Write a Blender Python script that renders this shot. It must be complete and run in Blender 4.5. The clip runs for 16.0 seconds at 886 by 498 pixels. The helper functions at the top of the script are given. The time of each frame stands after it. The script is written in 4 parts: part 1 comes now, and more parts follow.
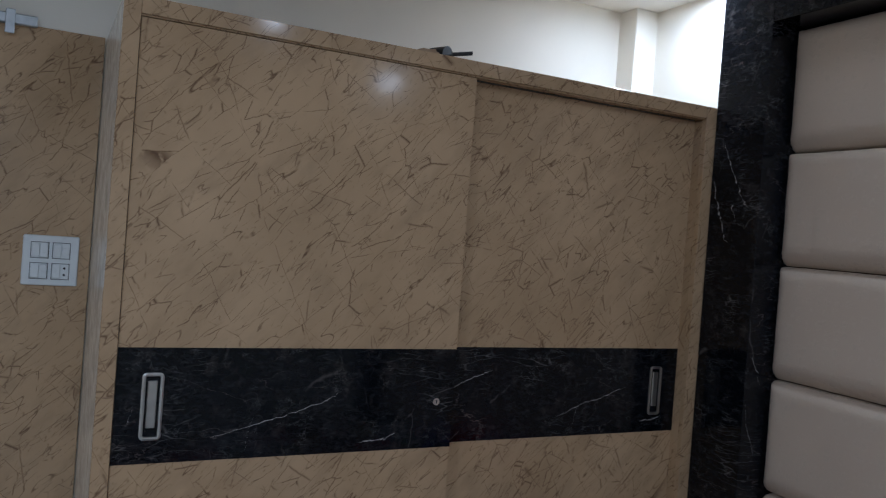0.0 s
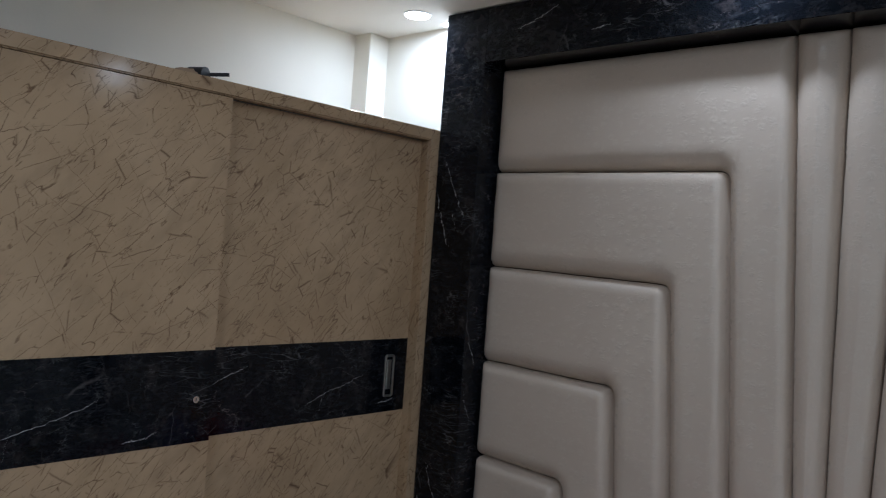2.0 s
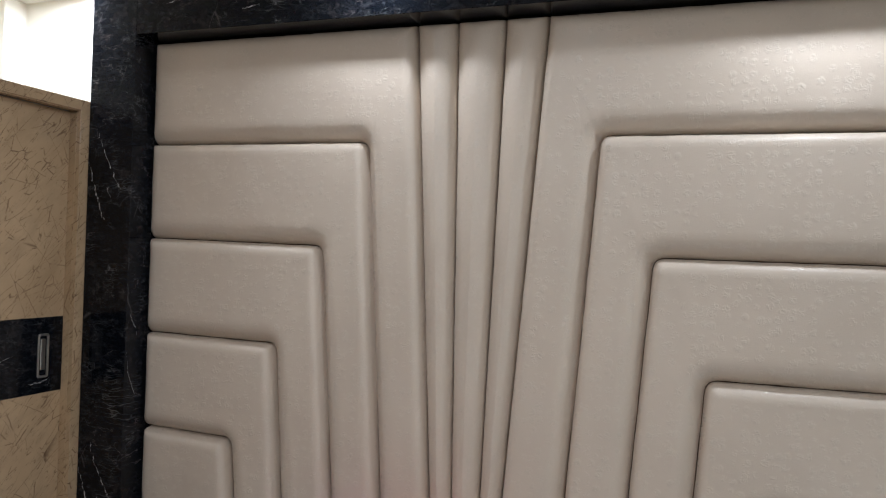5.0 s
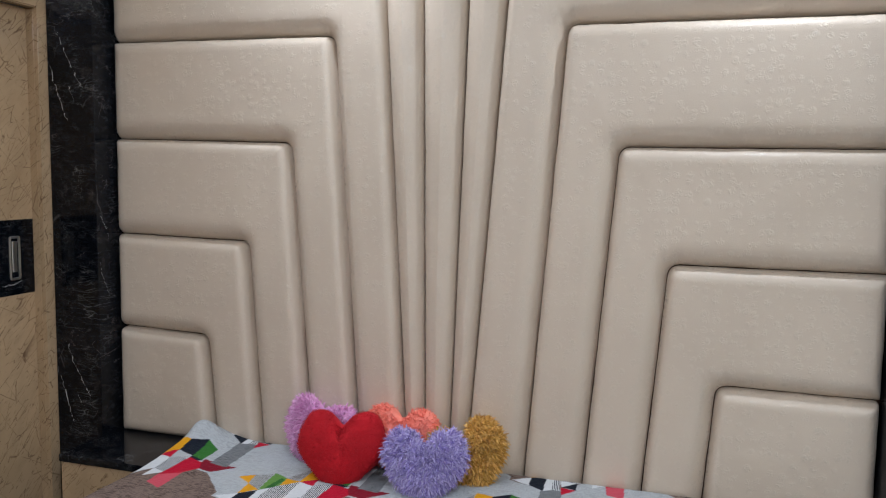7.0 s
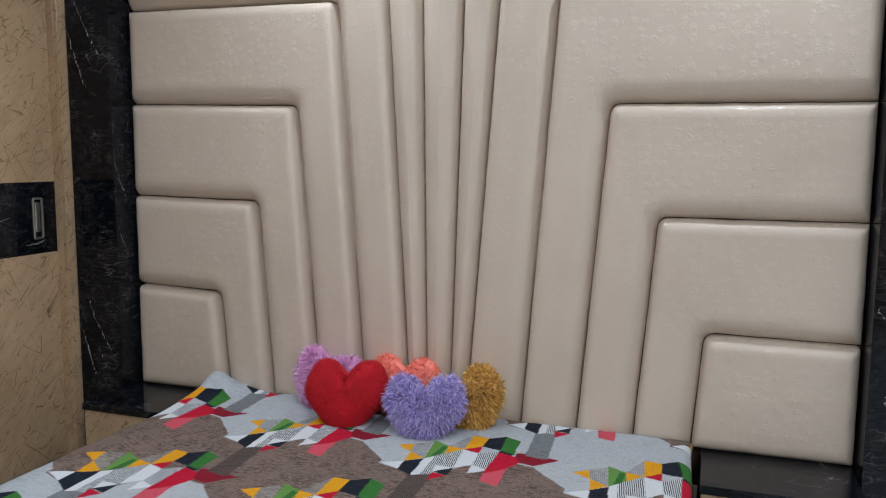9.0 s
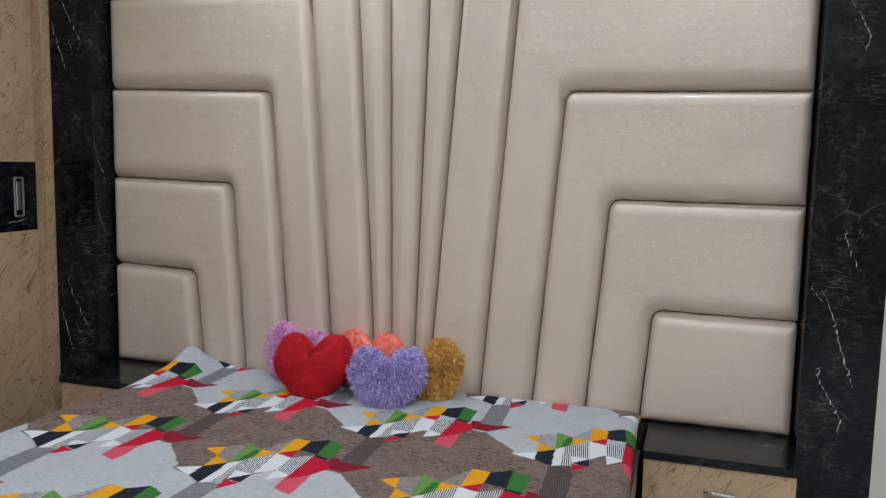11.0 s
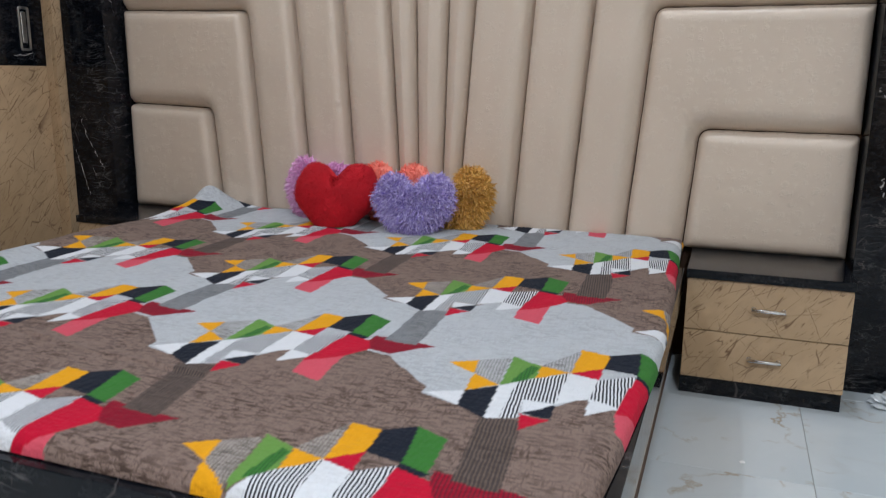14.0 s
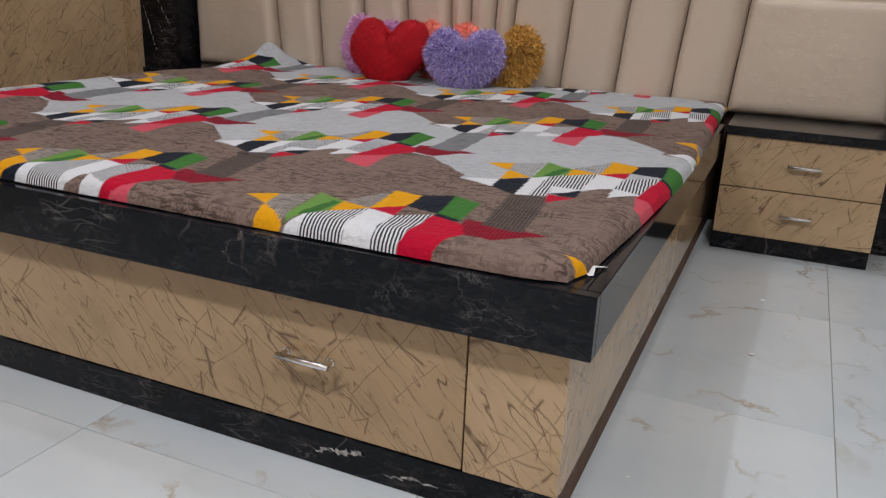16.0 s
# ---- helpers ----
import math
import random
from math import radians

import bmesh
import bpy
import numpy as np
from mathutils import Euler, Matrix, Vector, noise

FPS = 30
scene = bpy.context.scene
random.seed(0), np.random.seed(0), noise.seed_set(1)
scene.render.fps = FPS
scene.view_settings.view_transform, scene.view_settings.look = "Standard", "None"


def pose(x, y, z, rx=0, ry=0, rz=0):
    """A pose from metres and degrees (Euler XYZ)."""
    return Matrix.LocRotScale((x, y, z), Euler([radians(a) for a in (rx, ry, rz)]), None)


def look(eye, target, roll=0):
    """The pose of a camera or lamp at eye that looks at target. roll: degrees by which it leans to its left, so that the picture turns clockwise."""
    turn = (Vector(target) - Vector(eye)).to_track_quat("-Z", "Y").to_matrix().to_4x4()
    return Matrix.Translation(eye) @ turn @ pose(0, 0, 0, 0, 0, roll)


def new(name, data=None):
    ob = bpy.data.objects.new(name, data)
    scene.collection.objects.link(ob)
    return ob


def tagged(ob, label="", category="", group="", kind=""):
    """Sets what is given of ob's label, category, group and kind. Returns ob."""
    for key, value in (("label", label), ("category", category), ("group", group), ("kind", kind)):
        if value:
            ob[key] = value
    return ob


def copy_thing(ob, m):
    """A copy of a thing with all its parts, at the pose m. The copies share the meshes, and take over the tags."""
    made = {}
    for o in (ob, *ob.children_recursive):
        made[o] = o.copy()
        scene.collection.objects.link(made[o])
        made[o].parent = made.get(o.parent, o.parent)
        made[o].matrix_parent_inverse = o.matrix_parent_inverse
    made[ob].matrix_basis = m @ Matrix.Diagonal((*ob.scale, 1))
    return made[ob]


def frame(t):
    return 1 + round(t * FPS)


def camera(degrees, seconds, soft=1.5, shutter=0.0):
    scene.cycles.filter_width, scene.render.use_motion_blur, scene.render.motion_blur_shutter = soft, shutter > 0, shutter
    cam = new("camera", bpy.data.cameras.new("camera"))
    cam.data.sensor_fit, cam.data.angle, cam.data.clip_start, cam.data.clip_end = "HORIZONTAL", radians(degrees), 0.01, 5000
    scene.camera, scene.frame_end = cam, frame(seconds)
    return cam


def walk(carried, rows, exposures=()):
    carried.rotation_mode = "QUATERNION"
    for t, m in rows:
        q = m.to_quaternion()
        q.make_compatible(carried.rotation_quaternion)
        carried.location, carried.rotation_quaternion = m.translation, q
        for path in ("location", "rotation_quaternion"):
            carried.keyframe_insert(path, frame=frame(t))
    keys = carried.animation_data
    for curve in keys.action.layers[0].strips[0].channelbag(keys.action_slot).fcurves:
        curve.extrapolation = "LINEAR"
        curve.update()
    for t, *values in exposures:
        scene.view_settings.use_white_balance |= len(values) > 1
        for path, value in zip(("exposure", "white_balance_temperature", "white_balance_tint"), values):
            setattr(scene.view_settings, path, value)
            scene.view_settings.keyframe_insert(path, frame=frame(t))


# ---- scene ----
cam = camera(58.5, 16.0, soft=1.15, shutter=0.18)
PATH = [
    (0, (2.049, -2.219, 1.57), (0.267, -1.31, 1.552), 4.3),
    (0.5, (2.136, -2.282, 1.56), (0.431, -1.237, 1.533), 4.2),
    (1, (2.193, -2.401, 1.56), (0.583, -1.215, 1.53), 4.3),
    (1.5, (2.207, -2.454, 1.601), (0.73, -1.105, 1.586), 4.3),
    (2, (2.214, -2.478, 1.631), (0.859, -1.006, 1.629), 4.2),
    (2.5, (2.233, -2.464, 1.629), (1.008, -0.882, 1.644), 3.9),
    (3, (2.273, -2.469, 1.631), (1.199, -0.782, 1.651), 3.0),
    (3.5, (2.324, -2.51, 1.611), (1.399, -0.737, 1.639), 2.3),
    (4, (2.359, -2.574, 1.606), (1.51, -0.764, 1.632), 2.0),
    (4.5, (2.391, -2.602, 1.584), (1.619, -0.758, 1.616), 1.9),
    (5, (2.384, -2.634, 1.536), (1.72, -0.748, 1.555), 1.8),
    (5.2, (2.398, -2.628, 1.527), (1.747, -0.737, 1.518), 1.7),
    (7.5, (2.403, -2.692, 1.444), (1.821, -0.789, 1.244), 0.8),
    (8, (2.427, -2.715, 1.425), (1.841, -0.813, 1.233), 0.7),
    (8.5, (2.471, -2.743, 1.39), (1.846, -0.855, 1.176), 0.4),
    (8.7, (2.489, -2.752, 1.386), (1.849, -0.871, 1.156), 0.4),
    (10.8, (2.649, -2.868, 1.293), (2.036, -0.981, 1.04), 1.1),
    (11, (2.652, -2.875, 1.298), (2.04, -0.984, 1.076), 1.2),
    (11.5, (2.652, -2.895, 1.312), (2.039, -0.995, 1.196), 1.1),
    (12, (2.638, -2.909, 1.337), (2.03, -1.003, 1.313), 1.0),
    (12.5, (2.636, -2.894, 1.33), (2.025, -0.993, 1.224), 0.9),
    (13, (2.622, -2.865, 1.311), (1.99, -0.992, 1.003), 0.7),
    (13.5, (2.596, -2.799, 1.218), (1.973, -0.942, 0.811), 0.6),
    (14, (2.615, -2.761, 0.951), (1.951, -0.925, 0.521), 0.6),
    (14.5, (2.659, -2.815, 0.782), (1.92, -1.028, 0.272), 1.5),
    (15, (2.655, -2.863, 0.719), (1.92, -1.139, 0.02), 2.4),
    (15.5, (2.69, -2.912, 0.751), (1.954, -1.193, 0.042), 2.4),
    (16, (2.703, -2.918, 0.764), (1.948, -1.177, 0.132), 2.4),
]
EXPOSURES = [(0, -1.06, 5400, 11), (0.5, -0.93, 5350, 10), (1.5, -1.03, 5300, 8), (2, -1.08, 5450, 9), (3.5, -0.8, 5900, 10), (4.5, -0.64, 6050, 10), (5, -0.26, 6050, 10), (7.5, 0.05, 5950, 9), (8.5, -0.03, 5900, 9), (11.5, 0.0, 6050, 10), (12, -0.12, 6000, 10), (12.5, -0.08, 6050, 10), (13, 0.12, 6050, 10), (14, 0.03, 6100, 11), (14.5, 0.05, 6150, 12), (15, -0.08, 6450, 14), (16, -0.25, 6700, 16)]
walk(cam, [(t, look(eye, target, roll)) for t, eye, target, roll in PATH], EXPOSURES)

# ---- world and lamps ----
world = bpy.data.worlds.new("world")
scene.world = world
world.use_nodes = True
world.node_tree.nodes["Background"].inputs[0].default_value = (0.85, 0.92, 1.0, 1)
world.node_tree.nodes["Background"].inputs[1].default_value = 0.05
CEIL = 2.578
# the fourth to eighth are unseen lamps, added to fill the room with light
LAMP_SPOTS = [(-0.11, -0.21), (1.25, -0.28), (2.68, -0.28), (0.9, -1.35), (1.7, -1.3), (3.9, -2.9), (1.5, -3.1), (3.2, -3.2), (-0.085, -0.052)]
LAMP_WATTS = [10, 5, 7, 2.5, 4.0, 8, 27, 35, 1]
LAMP_RADII = [0.05] * 8 + [0.024]


# ---- materials ----
class Nodes:
    """A small shorthand for node materials."""

    def __init__(self, name):
        self.m = bpy.data.materials.new(name)
        self.m.use_nodes = True
        self.t = self.m.node_tree
        self.b = self.t.nodes["Principled BSDF"]

    def put(self, socket, value):
        if isinstance(value, bpy.types.NodeSocket):
            self.t.links.new(value, socket)
        else:
            socket.default_value = value

    def node(self, kind, out=0, inputs=(), **props):
        n = self.t.nodes.new(kind)
        for k, v in props.items():
            if k == "operation":
                n.operation = v
            elif k == "data_type":
                n.data_type = v
            elif k == "blend_type":
                n.blend_type = v
            elif k == "feature":
                n.feature = v
            elif k == "attribute_name":
                n.attribute_name = v
            elif k == "wave_type":
                n.wave_type = v
        for k, v in dict(inputs).items():
            self.put(n.inputs[k], v)
        return n.outputs[out]

    def math(self, op, a, b=0.0):
        return self.node("ShaderNodeMath", 0, {0: a, 1: b}, operation=op)

    def coords(self, spread=3.0):
        """Object coordinates, shifted at random from object to object."""
        c = self.node("ShaderNodeTexCoord", 3)
        r = self.node("ShaderNodeObjectInfo", 5)
        s = self.math("MULTIPLY", r, spread)
        return self.node("ShaderNodeVectorMath", 0, {0: c, 1: self.node("ShaderNodeCombineXYZ", 0, {0: s, 1: s, 2: self.math("MULTIPLY", s, 1.7)})}, operation="ADD")

    def noise(self, vec, scale, detail=3.0, rough=0.5, distort=0.0):
        return self.node("ShaderNodeTexNoise", 0, {"Vector": vec, "Scale": scale, "Detail": detail, "Roughness": rough, "Distortion": distort})

    def span(self, v, a, b, c=0.0, d=1.0):
        return self.node("ShaderNodeMapRange", 0, {0: v, 1: a, 2: b, 3: c, 4: d})

    def mix(self, f, a, b, blend="MIX"):
        n = self.t.nodes.new("ShaderNodeMix")
        n.data_type, n.blend_type = "RGBA", blend
        self.put(n.inputs[0], f), self.put(n.inputs[6], a), self.put(n.inputs[7], b)
        return n.outputs[2]

    def ridge(self, vec, scale, width, detail=2.0, distort=0.0):
        """Thin lines where a noise passes through its middle."""
        n = self.noise(vec, scale, detail, 0.5, distort)
        return self.span(self.math("ABSOLUTE", self.math("SUBTRACT", n, 0.5)), 0.0, width, 1.0, 0.0)

    def skew(self, vec, turn, along, across):
        """Plane coordinates (x + y, z), turned and stretched along the strokes."""
        s = self.node("ShaderNodeSeparateXYZ", 0, {0: vec})
        sx = s.node
        u = self.math("ADD", sx.outputs[0], sx.outputs[1])
        v = sx.outputs[2]
        c, q = math.cos(radians(turn)), math.sin(radians(turn))
        p = self.math("ADD", self.math("MULTIPLY", u, c * along), self.math("MULTIPLY", v, q * along))
        w = self.math("ADD", self.math("MULTIPLY", u, -q * across), self.math("MULTIPLY", v, c * across))
        return self.node("ShaderNodeCombineXYZ", 0, {0: p, 1: w, 2: self.math("MULTIPLY", self.math("SUBTRACT", sx.outputs[0], sx.outputs[1]), 0.6)})

    def bump(self, height, strength=0.2, distance=0.01):
        self.put(self.b.inputs["Normal"], self.node("ShaderNodeBump", 0, {"Height": height, "Strength": strength, "Distance": distance}))

    def done(self, colour, rough=0.5, metal=0.0, spec=0.5, coat=0.0, sheen=0.0):
        self.put(self.b.inputs["Base Color"], colour)
        self.put(self.b.inputs["Roughness"], rough)
        self.put(self.b.inputs["Metallic"], metal)
        self.put(self.b.inputs["Specular IOR Level"], spec)
        self.put(self.b.inputs["Coat Weight"], coat)
        self.put(self.b.inputs["Coat Roughness"], 0.06)
        self.put(self.b.inputs["Sheen Weight"], sheen)
        return self.m


def rgb(r, g, b):
    return (r, g, b, 1)


def plain(name, colour, rough=0.5, metal=0.0, vary=0.08, scale=9.0):
    n = Nodes(name)
    c = n.coords()
    f = n.noise(c, scale, 4)
    dark = rgb(*[v * (1 - vary) for v in colour])
    light = rgb(*[min(1, v * (1 + vary)) for v in colour])
    return n.done(n.mix(n.span(f, 0.3, 0.7), dark, light), n.span(n.noise(c, scale * 4), 0.3, 0.7, rough * 0.85, min(1, rough * 1.15)), metal)


def tan_marble(name="tan_marble_laminate", way=1):
    """Strokes rise with way = 1; a sheet laid crosswise has them fall with -1."""
    n = Nodes(name)
    c = n.coords()
    cloud = n.noise(c, 2.6, 4, 0.55)
    base = n.mix(n.span(cloud, 0.3, 0.72), rgb(0.4, 0.272, 0.155), rgb(0.525, 0.368, 0.22))
    base = n.mix(n.span(n.noise(n.skew(c, 46 * way, 7.0, 16.0), 1.0, 4, 0.6), 0.48, 0.72, 0.0, 0.34), base, rgb(0.25, 0.17, 0.1))
    wv = n.node("ShaderNodeVectorMath", 0, {0: n.node("ShaderNodeTexNoise", 1, {"Vector": c, "Scale": 14.0, "Detail": 5.0, "Roughness": 0.6}), 1: (0.016, 0.016, 0.016)}, operation="MULTIPLY")
    w = n.node("ShaderNodeVectorMath", 0, {0: c, 1: wv}, operation="ADD")

    def cracks(turn, along, across, width, keep, most, size):
        v = n.node("ShaderNodeTexVoronoi", 0, {"Vector": n.skew(w, turn, along, across), "Scale": 1.0}, feature="DISTANCE_TO_EDGE")
        line = n.span(v, 0.0, width, 1.0, 0.0)
        return n.math("MULTIPLY", n.math("MULTIPLY", line, line), n.span(n.noise(c, size, 3, 0.6), keep, keep + 0.09, 0.0, most))

    a = cracks(46 * way, 5.0, 19.0, 0.026, 0.44, 0.95, 20.0)
    r = n.math("MULTIPLY", n.ridge(n.skew(w, 47 * way, 3.2, 16.0), 1.0, 0.009, 2.0, 0.0), n.span(n.noise(n.skew(c, 47 * way, 9.0, 15.0), 1.0, 3, 0.6), 0.46, 0.55, 0.0, 0.9))
    r2 = n.math("MULTIPLY", n.ridge(n.skew(w, 43 * way, 5.0, 24.0), 1.0, 0.01, 2.0, 0.0), n.span(n.noise(c, 16, 3, 0.6), 0.49, 0.57, 0.0, 0.7))
    b = cracks(-50 * way, 2.6, 10.0, 0.014, 0.45, 0.75, 12.0)
    d = cracks(50 * way, 6.5, 38.0, 0.04, 0.52, 0.65, 22.0)
    e = cracks(36 * way, 2.6, 8.0, 0.013, 0.47, 0.7, 11.0)
    lines = n.math("MAXIMUM", n.math("MAXIMUM", n.math("MAXIMUM", a, b), n.math("MAXIMUM", d, e)), n.math("MAXIMUM", r, r2))
    col = n.mix(n.math("MULTIPLY", lines, 0.9), base, rgb(0.095, 0.048, 0.025))
    rough = n.span(n.noise(c, 30, 3), 0.3, 0.7, 0.1, 0.16)
    n.bump(n.noise(c, 9, 2), 0.012, 0.01)
    return n.done(col, rough, 0.0, 0.33)


def black_marble():
    n = Nodes("black_marble_laminate")
    c = n.coords()
    cloud = n.noise(c, 5.0, 5, 0.6)
    base = n.mix(n.span(cloud, 0.42, 0.72), rgb(0.0018, 0.003, 0.005), rgb(0.006, 0.007, 0.01))
    flat = n.node("ShaderNodeVectorMath", 0, {0: c, 1: (1.0, 1.0, 2.6)}, operation="MULTIPLY")
    base = n.mix(n.span(n.noise(flat, 22, 8, 0.78), 0.52, 0.72, 0.0, 0.6), base, rgb(0.042, 0.042, 0.046))
    base = n.mix(n.span(n.noise(c, 17, 6, 0.7), 0.55, 0.75, 0.0, 0.5), base, rgb(0.06, 0.048, 0.045))
    a = n.math("MULTIPLY", n.span(n.node("ShaderNodeTexVoronoi", 0, {"Vector": n.skew(n.node("ShaderNodeVectorMath", 0, {0: c, 1: n.node("ShaderNodeVectorMath", 0, {0: n.node("ShaderNodeTexNoise", 1, {"Vector": c, "Scale": 8.0, "Detail": 5.0}), 1: (0.05, 0.05, 0.05)}, operation="MULTIPLY")}, operation="ADD"), 74, 1.5, 5.0), "Scale": 1.0}, feature="DISTANCE_TO_EDGE"), 0.0, 0.009, 1.0, 0.0), n.span(n.noise(c, 6.2, 4, 0.6), 0.57, 0.64))
    b = n.math("MULTIPLY", n.ridge(c, 3.4, 0.005, 6.0, 0.0), n.span(n.noise(c, 6.0, 2), 0.55, 0.66, 0.0, 0.6))
    warp = n.node("ShaderNodeVectorMath", 0, {0: c, 1: n.node("ShaderNodeVectorMath", 0, {0: n.node("ShaderNodeTexNoise", 1, {"Vector": c, "Scale": 9.0, "Detail": 3.0}), 1: (0.05, 0.05, 0.05)}, operation="MULTIPLY")}, operation="ADD")
    rag = n.node("ShaderNodeVectorMath", 0, {0: flat, 1: n.node("ShaderNodeVectorMath", 0, {0: n.node("ShaderNodeTexNoise", 1, {"Vector": c, "Scale": 16.0, "Detail": 7.0, "Roughness": 0.65}), 1: (0.16, 0.16, 0.22)}, operation="MULTIPLY")}, operation="ADD")
    crack = n.node("ShaderNodeTexVoronoi", 0, {"Vector": rag, "Scale": 15.0}, feature="DISTANCE_TO_EDGE")
    crack = n.math("MULTIPLY", n.span(crack, 0.0, 0.03, 1.0, 0.0), n.span(n.noise(c, 9.0, 5, 0.7), 0.5, 0.64))
    dust = n.math("MULTIPLY", n.span(n.noise(flat, 70, 8, 0.8), 0.5, 0.68), n.span(n.noise(c, 7.0, 4, 0.65), 0.48, 0.64))
    base = n.mix(n.math("MULTIPLY", dust, 0.6), base, rgb(0.048, 0.044, 0.044))
    fine = n.math("MULTIPLY", n.ridge(flat, 6.0, 0.005, 9.0, 0.0), n.span(n.noise(c, 5.0, 3), 0.52, 0.66))
    base = n.mix(n.math("MULTIPLY", crack, 0.5), base, rgb(0.17, 0.165, 0.16))
    base = n.mix(n.math("MULTIPLY", fine, 0.7), base, rgb(0.17, 0.14, 0.13))
    col = n.mix(n.math("MULTIPLY", a, 0.16), base, rgb(0.36, 0.31, 0.29))
    col = n.mix(n.math("MULTIPLY", b, 0.2), col, rgb(0.24, 0.19, 0.17))
    # horizontal hairline scuffs, in patches; their glint under a lamp is put into the colour
    long = n.node("ShaderNodeVectorMath", 0, {0: warp, 1: (5.0, 5.0, 46.0)}, operation="MULTIPLY")
    scuff_glint = n.node("ShaderNodeTexVoronoi", 0, {"Vector": long, "Scale": 1.0}, feature="DISTANCE_TO_EDGE")
    scuff_glint = n.math("MULTIPLY", n.span(scuff_glint, 0.0, 0.03, 1.0, 0.0), n.span(n.noise(c, 4.5, 4, 0.7), 0.53, 0.66))
    col = n.mix(n.math("MULTIPLY", scuff_glint, 0.5), col, rgb(0.2, 0.19, 0.185))
    n.bump(n.noise(c, 7, 2), 0.01, 0.01)
    return n.done(col, n.span(n.noise(c, 25, 3), 0.3, 0.7, 0.06, 0.13), 0.0, 0.22)


def leatherette():
    n = Nodes("beige_leatherette")
    c = n.node("ShaderNodeTexCoord", 3)
    flower = n.node("ShaderNodeTexVoronoi", 0, {"Vector": c, "Scale": 32.0, "Randomness": 0.6}, feature="F1")
    curl = n.noise(c, 60, 3, 0.6, 1.6)
    motif = n.math("MULTIPLY", n.span(flower, 0.28, 0.5, 1.0, 0.0), n.span(curl, 0.46, 0.54))
    cloud = n.noise(c, 1.4, 3)
    base = n.mix(n.span(cloud, 0.3, 0.7), rgb(0.575, 0.474, 0.379), rgb(0.65, 0.54, 0.435))
    base = n.mix(n.math("MULTIPLY", motif, 0.4), base, rgb(0.7, 0.61, 0.51))
    rough = n.mix(motif, rgb(0.46, 0.46, 0.46), rgb(0.17, 0.17, 0.17))
    grain = n.node("ShaderNodeTexVoronoi", 0, {"Vector": c, "Scale": 420.0}, feature="F1")
    wrinkle = n.noise(c, 5.5, 3, 0.55, 0.4)
    n.bump(n.math("ADD", n.math("MULTIPLY", grain, 0.04), n.math("ADD", n.math("MULTIPLY", wrinkle, 0.45), n.math("MULTIPLY", motif, 0.19))), 0.35, 0.008)
    return n.done(base, rough, 0.0, 0.5, 0.0, 0.1)


def wall_paint(name="white_wall_paint", colour=(0.84, 0.81, 0.725)):
    n = Nodes(name)
    c = n.coords()
    f = n.noise(c, 2.2, 4)
    n.bump(n.noise(c, 55, 4), 0.12, 0.004)
    return n.done(n.mix(n.span(f, 0.3, 0.7), rgb(*[v * 0.95 for v in colour]), rgb(*colour)), 0.6)


def tile_glaze():
    n = Nodes("polished_white_tile")
    c = n.coords(7.0)
    cloud = n.noise(c, 2.0, 5, 0.55, 0.5)
    base = n.mix(n.span(cloud, 0.35, 0.7), rgb(0.51, 0.555, 0.575), rgb(0.61, 0.645, 0.655))
    wv = n.node("ShaderNodeVectorMath", 0, {0: n.node("ShaderNodeTexNoise", 1, {"Vector": c, "Scale": 3.2, "Detail": 6.0, "Roughness": 0.6}), 1: (0.55, 0.55, 0.55)}, operation="MULTIPLY")
    wc = n.node("ShaderNodeVectorMath", 0, {0: c, 1: wv}, operation="ADD")
    dte = n.node("ShaderNodeTexVoronoi", 0, {"Vector": wc, "Scale": 1.9}, feature="DISTANCE_TO_EDGE")
    v1 = n.math("MULTIPLY", n.span(dte, 0.0, 0.022, 1.0, 0.0), n.span(n.noise(c, 4.1, 3, 0.6), 0.48, 0.62))
    v2 = n.math("MULTIPLY", n.ridge(c, 2.3, 0.04, 4.0, 1.2), n.span(n.noise(c, 2.3, 2), 0.52, 0.68))
    col = n.mix(n.math("MULTIPLY", v2, 0.5), base, rgb(0.44, 0.42, 0.38))
    col = n.mix(n.math("MULTIPLY", v1, 0.9), col, rgb(0.36, 0.27, 0.17))
    n.bump(n.noise(c, 3, 2), 0.008, 0.02)
    return n.done(col, n.span(n.noise(c, 22, 3), 0.3, 0.7, 0.1, 0.17), 0.0, 0.5)


